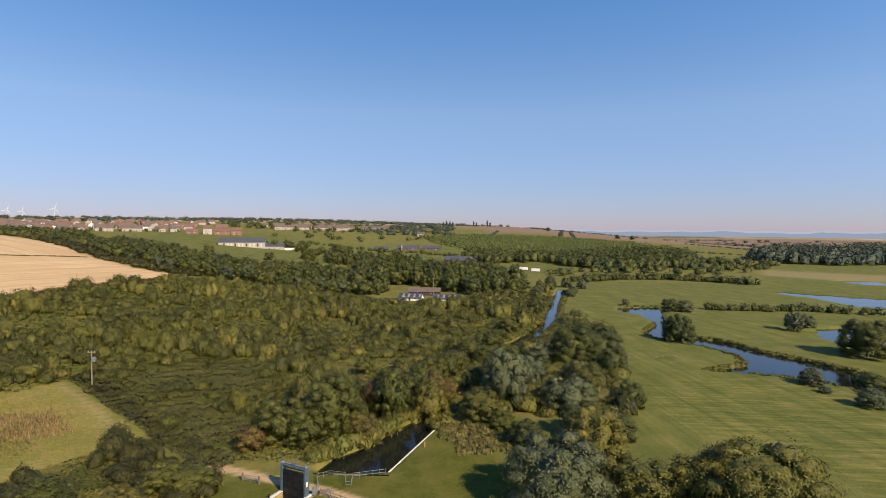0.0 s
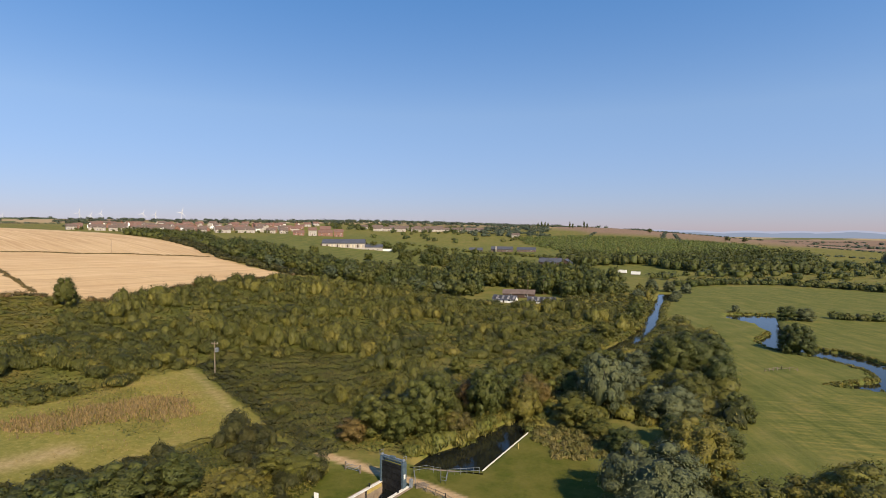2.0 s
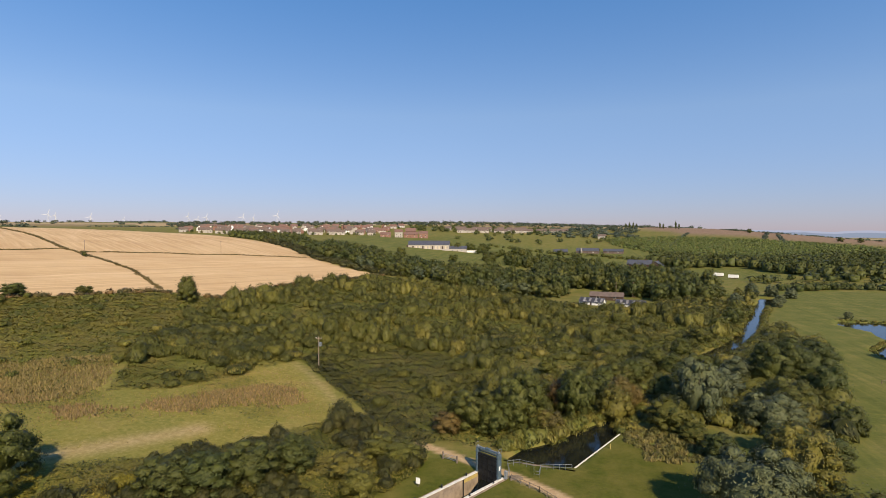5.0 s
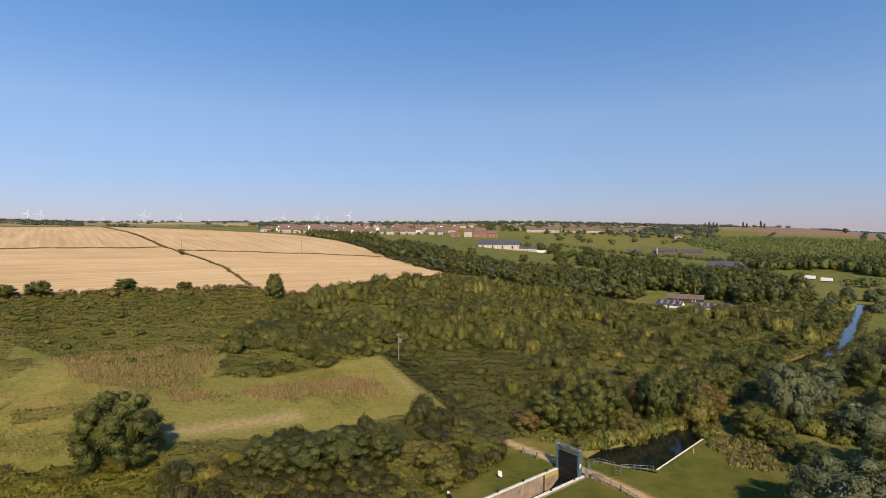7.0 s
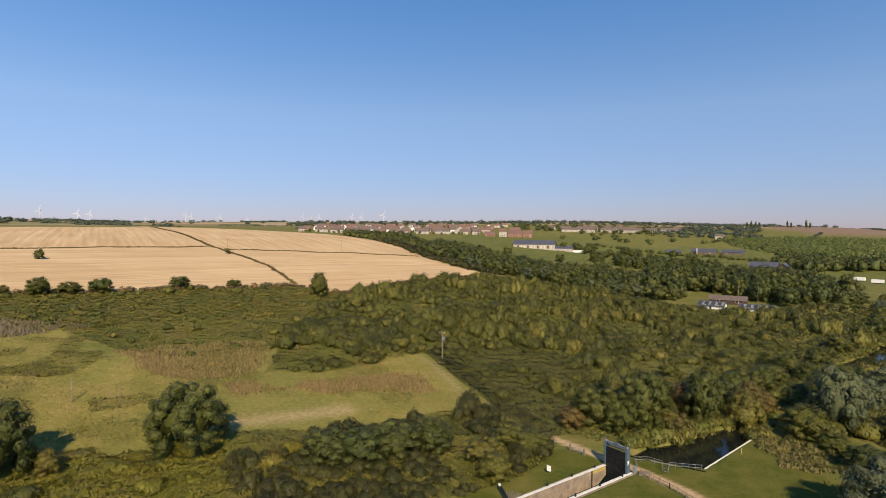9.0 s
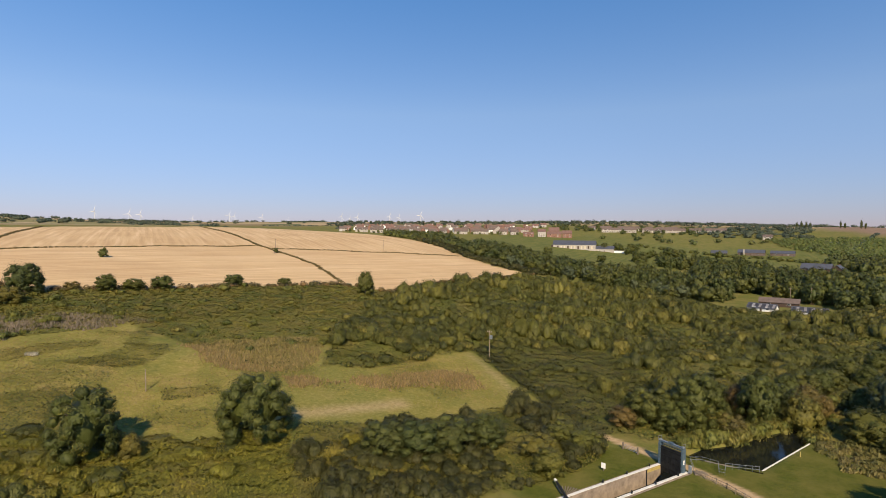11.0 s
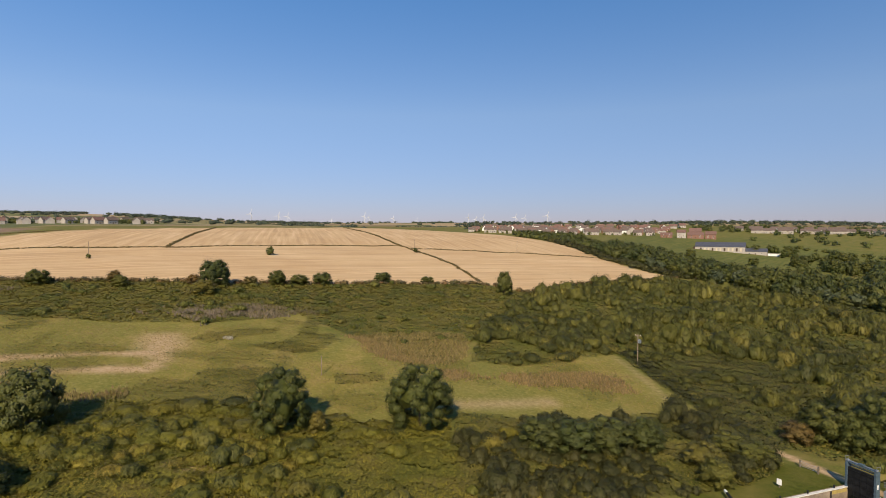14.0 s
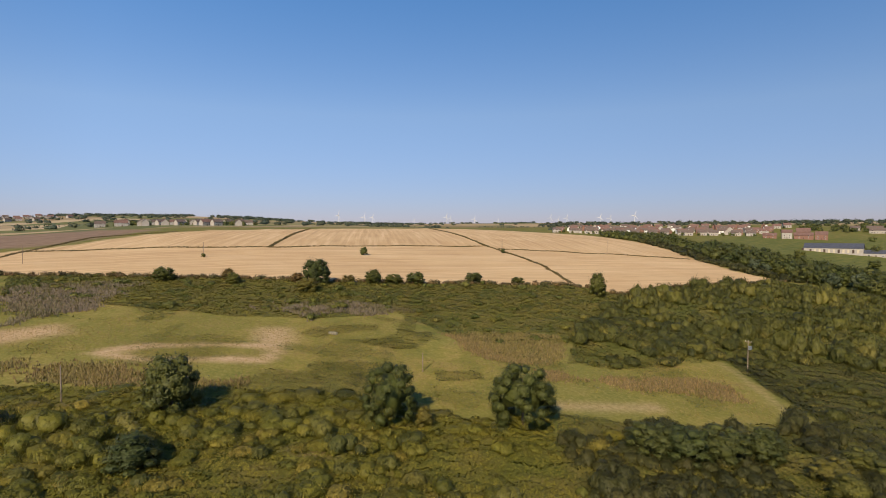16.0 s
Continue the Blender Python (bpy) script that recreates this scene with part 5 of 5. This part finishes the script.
for s in (-0.8, 0, 0.8):
    part("insulator", tube([(s, 0, 8.9), (s, 0, 9.15)], 0.06, 6), M_WHITE, pl)
part("transformer", box(0.18, -0.4, 6.6, 0.95, 0.4, 7.7, 0.08), M_STEEL, pl, "grey transformer box")
tagged(pl, "wooden power pole with a grey transformer", "pole")
for x, y, h in [(-329.1, -38.3, 9.0), (-141.7, -29.1, 7.9), (-124.2, 45.7, 4.8), (-261.1, 300.2, 9), (-290, 224, 8), (-310, 36, 8), (4, 352, 10), (-6, 356, 9)]:
    ob = thing("post", x, y, gz(x, y))
    part("pole", tube([(0, 0, -0.5), (0, 0, h * 0.5), (0.02, 0, h)], [0.16, 0.15, 0.11], 7), M_POLE, ob)
    if h > 6:
        part("crossarm", box(-0.7, -0.06, h - 0.6, 0.7, 0.06, h - 0.45), M_POLE, ob)
    tagged(ob, "slender weathered wooden post", "pole", "posts")

# ---- the lock ----
M_BLUE = plain("blue_grey_gate_paint", (0.085, 0.125, 0.155), 0.5, 0.2, 0.25, 2.5)
M_BLACK = plain("black_gate_steel", (0.018, 0.019, 0.020), 0.55, 0.3, 0.5, 1.5)
M_CONC = plain("stained_concrete", (0.26, 0.205, 0.15), 0.9, 0, 0.35, 0.7, 0.3)
M_COPE = plain("pale_coping", (0.62, 0.60, 0.54), 0.85, 0, 0.15, 1.5)
M_YELLOW = plain("yellow_paint", (0.40, 0.31, 0.10), 0.6, 0, 0.2, 2)
M_TIMBER = plain("grey_timber", (0.18, 0.145, 0.108), 0.85, 0, 0.3, 2)
GATE_L = Vector((LOCK_X, LOCK_Y, 0))
turn_lock = math.degrees(LOCK_A)
lock = thing("lock_chamber", GATE_L.x, GATE_L.y, 0.0, turn_lock)
# own axes: x across the chamber, -y down it
LEN = 30.0
part("chamber_wall", box(-0.95, -LEN, -5, -0.05, 1.2, 0.98), M_CONC, lock, "brown stained concrete chamber wall")
part("chamber_wall", box(4.22, -LEN, -5, 5.12, 1.2, 0.98), M_CONC, lock, "brown stained concrete chamber wall")
part("chamber_floor", box(-0.05, -LEN, -5, 4.22, 1.2, -4.6), M_CONC, lock)
part("chamber_water", box(-0.04, -LEN, -4.5, 4.21, -0.3, -1.9), M_WATER, lock, "dark low water in the chamber")
part("end_wall", box(-0.05, 0.35, -5, 4.22, 1.2, 0.6), M_CONC, lock)
part("painted_panel", box(-0.049, -4.0, 0.35, -0.03, -0.5, 0.93), M_YELLOW, lock, "faded yellow painted panel")
# flat black strip on the wall paints the dark of a recess
part("painted_ladder_recess", box(-0.049, -4.35, -2.0, -0.02, -4.05, 0.95), M_BLACK, lock)
for sx in (-0.58, 4.24):
    for k in range(17):
        y1 = 0.9 - 1.8 * k
        part("coping_stone", box(sx, y1 - 1.77, 0.985, sx + 0.53, y1, 1.12, 0.03), M_COPE, lock)
for sx, ys in ((-0.4, (-3, -9, -15)), (4.7, (-2, -8, -14))):
    for yb in ys:
        part("bollard", tube([(sx, yb, 1.2), (sx, yb, 1.5), (sx, yb, 1.62)], [0.14, 0.12, 0.2], 8), M_BLACK, lock, "black mooring bollard")
tagged(lock, "empty canal lock chamber with stained concrete walls and pale coping", "lock")

gate = thing("guillotine_gate", GATE_L.x, GATE_L.y, 1.2, turn_lock)
for sx in (-0.5, 4.05):
    part("frame_post", box(sx, -0.45, -0.25, sx + 0.38, 0.45, 4.0, 0.04), M_BLUE, gate, "blue-grey steel gate post")
    for k in range(4):
        part("post_rib", box(sx - 0.03, -0.48, 0.5 + 1.0 * k, sx + 0.41, 0.48, 0.6 + 1.0 * k), M_BLUE, gate)
part("gate_leaf", box(-0.1, -0.3, -3.4, 4.03, 0.0, 3.35), M_BLACK, gate, "black steel gate leaf")
for k in range(6):
    part("leaf_rib", box(-0.09, -0.4, -2.6 + 1.1 * k, 4.02, -0.305, -2.5 + 1.1 * k), M_BLACK, gate)
for k in range(3):
    part("leaf_stiffener", box(0.85 + 1.05 * k, -0.38, -3.0, 0.95 + 1.05 * k, -0.306, 3.2), M_BLACK, gate)
part("top_beam", box(-0.55, -0.35, 4.0, 4.48, 0.3, 4.18, 0.04), M_BLUE, gate, "blue-grey lifting beam")
part("lower_beam", box(-0.1, 0.05, 3.5, 4.03, 0.2, 3.66), M_BLUE, gate)
part("motor_housing", box(1.4, -0.3, 4.19, 2.4, 0.2, 4.5, 0.06), M_BLUE, gate)
part("drive_shaft", tube([(-0.4, -0.05, 4.32), (4.3, -0.05, 4.32)], 0.09, 8), M_STEEL, gate)
for sx in (-0.3, 4.2):
    part("gear_box", box(sx - 0.2, -0.25, 4.19, sx + 0.2, 0.2, 4.46, 0.05), M_STEEL, gate)
for sx in (-0.5, 4.4):
    for yy in (-0.4, 0.4):
        part("guard_post", tube([(sx, yy, 4.18), (sx, yy, 5.0)], 0.03, 6), M_RAIL, gate)
    part("guard_rail", tube([(sx, -0.4, 4.95), (sx, 0.4, 4.95)], 0.03, 6), M_RAIL, gate)
part("notice_plate", box(4.44, -0.3, 1.4, 4.46, 0.1, 2.1), M_WHITE, gate, "white notice plate")
part("control_box", box(4.9, 0.5, 0, 5.4, 0.9, 1.3, 0.04), M_STEEL, gate)
tagged(gate, "blue-grey steel guillotine lock gate with a black leaf", "lock gate")


def railing(points, label, group):
    """Steel railing through the points: posts, top rail and middle rail."""
    ob = thing("railing", points[0][0], points[0][1], 0.85)
    o = Vector((points[0][0], points[0][1], 0))
    ps = [Vector((p[0], p[1], 0)) - o for p in points]
    for a, b in zip(ps, ps[1:]):
        for z in (0.55, 1.05):
            part("rail", tube([a + Vector((0, 0, z)), b + Vector((0, 0, z))], 0.028, 6), M_RAIL, ob)
        n = max(1, round((b - a).length / 1.2))
        for k in range(n + 1):
            p = a.lerp(b, k / n)
            part("rail_post", tube([p + Vector((0, 0, -0.2)), p + Vector((0, 0, 1.15))], 0.032, 6), M_RAIL, ob)
    return tagged(ob, label, "railing", group)


railing([(-20.3, 88.2), (-18.4, 89.4), (-15.7, 88.8), (-15.2, 85.6), (-14.3, 85.5), (-14.5, 88.6), (-9.3, 90.2)], "grey galvanised railing round the sluice by the water", "railings")
railing([(-19.2, 84.6), (-20.3, 88.2)], "grey galvanised railing beside the lock gate", "railings")
sluice = thing("sluice_wall", -15, 90.2, 0, -2)
part("wall", box(-6.5, -0.2, -2.4, 6.3, 0.3, 0.9), M_CONC, sluice)
tagged(sluice, "concrete sluice wall holding back the pool", "wall")
bank = thing("bank_edging", -8.9, 91.2, 0.0, math.degrees(math.atan2(19.4, 7.4)))
for k in range(12):
    part("edging_slab", box(1.73 * k, -0.13, -1.6, 1.73 * k + 1.7, 0.13, 0.99, 0.03), M_COPE, bank)
tagged(bank, "pale concrete edging along the grassy river bank", "edging")


def bar_fence(points, label):
    ob = thing("timber_fence", points[0][0], points[0][1], gz(*points[0]))
    o = Vector((points[0][0], points[0][1], 0))
    ps = [Vector((p[0], p[1], 0)) - o for p in points]
    for a, b in zip(ps, ps[1:]):
        n = max(1, round((b - a).length / 1.9))
        for k in range(n + 1):
            p = a.lerp(b, k / n)
            part("fence_post", box(p.x - 0.07, p.y - 0.07, -0.2, p.x + 0.07, p.y + 0.07, 1.0), M_TIMBER, ob)
        for z in (0.45, 0.85):
            part("fence_rail", tube([a + Vector((0, 0, z)), b + Vector((0, 0, z))], 0.05, 5), M_TIMBER, ob)
    return tagged(ob, label, "fence", "timber fences")


bar_fence([(-18.6, 83.2), (-13.5, 80.2), (-8.0, 75.5), (-2, 70)], "low weathered timber fence beside the towpath")
bar_fence([(66, 172), (72, 176), (76, 175)], "short timber fence in the meadow")
fg = thing("field_gate", -29.2, 86.6, gz(-29.2, 86.6), 160)
for s in (0, 3.2):
    part("gate_post", box(s - 0.12, -0.12, -0.3, s + 0.12, 0.12, 1.35, 0.02), M_TIMBER, fg, "pale concrete gate post")
for k in range(4):
    part("gate_bar", tube([(0.1, 0, 0.3 + 0.27 * k), (3.1, 0, 0.3 + 0.27 * k)], 0.03, 6), M_STEEL, fg)
tagged(fg, "metal bar gate with pale posts across the towpath", "gate")
sg = thing("sign", -32.6, 75.9, gz(-32.6, 75.9), -10)
part("post", box(-0.05, 0.0, -0.3, 0.05, 0.06, 0.7), M_TIMBER, sg)
part("board", box(-0.4, -0.05, 0.5, 0.4, 0.0, 1.5, 0.02), M_WHITE, sg, "blank white board")
tagged(sg, "small white notice board on the lock lawn", "sign")
mk = thing("bank_marker", -3.2, 102, gz(-3.2, 102))
part("post", tube([(0, 0, -0.2), (0, 0, 1.0)], 0.1, 6), M_YELLOW, mk)
tagged(mk, "short yellowish marker post on the lawn", "post")
PIVOT = (-34.9, 62.4)
beam = thing("mitre_gate", PIVOT[0], PIVOT[1], 0.95, -52)
part("balance_beam", box(-4.1, -0.17, 0.75, 2.6, 0.17, 1.08, 0.04), M_BLACK, beam, "black timber balance beam")
part("beam_tip", box(-4.9, -0.18, 0.74, -4.11, 0.18, 1.09, 0.03), M_WHITE, beam, "white painted beam tip")
part("gate_leaf", box(0.2, -0.15, -4.5, 2.6, 0.1, 0.74), M_WOODWALL, beam)
tagged(beam, "black and white balance beam of the lower lock gate", "lock gate")
quad = thing("beam_quadrant", PIVOT[0], PIVOT[1], 0.9, 0)
for k in range(9):
    a0 = radians(76 + 6.2 * k)
    u, w = Vector((math.cos(a0), math.sin(a0), 0)), Vector((-math.sin(a0), math.cos(a0), 0))
    bm = bmesh.new()
    lo = [bm.verts.new(u * r_ + w * s_) for r_, s_ in ((1.8, -0.06), (4.4, -0.1), (4.4, 0.1), (1.8, 0.06))]
    hi = [bm.verts.new(v_.co + Vector((0, 0, 0.14))) for v_ in lo]
    bm.faces.new(hi)
    bm.faces.new(lo[::-1])
    for i in range(4):
        bm.faces.new((lo[i], lo[(i + 1) % 4], hi[(i + 1) % 4], hi[i]))
    part("foot_strip", bm, M_TIMBER, quad)
tagged(quad, "fan of raised brick foot strips beside the balance beam", "paving")
# timber lying by the gate
lg = thing("timber_pile", -18.0, 84.0, gz(-18, 84), 30)
for k in range(4):
    part("baulk", box(-1.2 + 0.1 * k, 0.35 * k - 0.7, 0.0, 1.1 - 0.15 * k, 0.35 * k - 0.42, 0.28, 0.02), M_TIMBER, lg)
tagged(lg, "stacked weathered timber baulks by the lock", "timber")
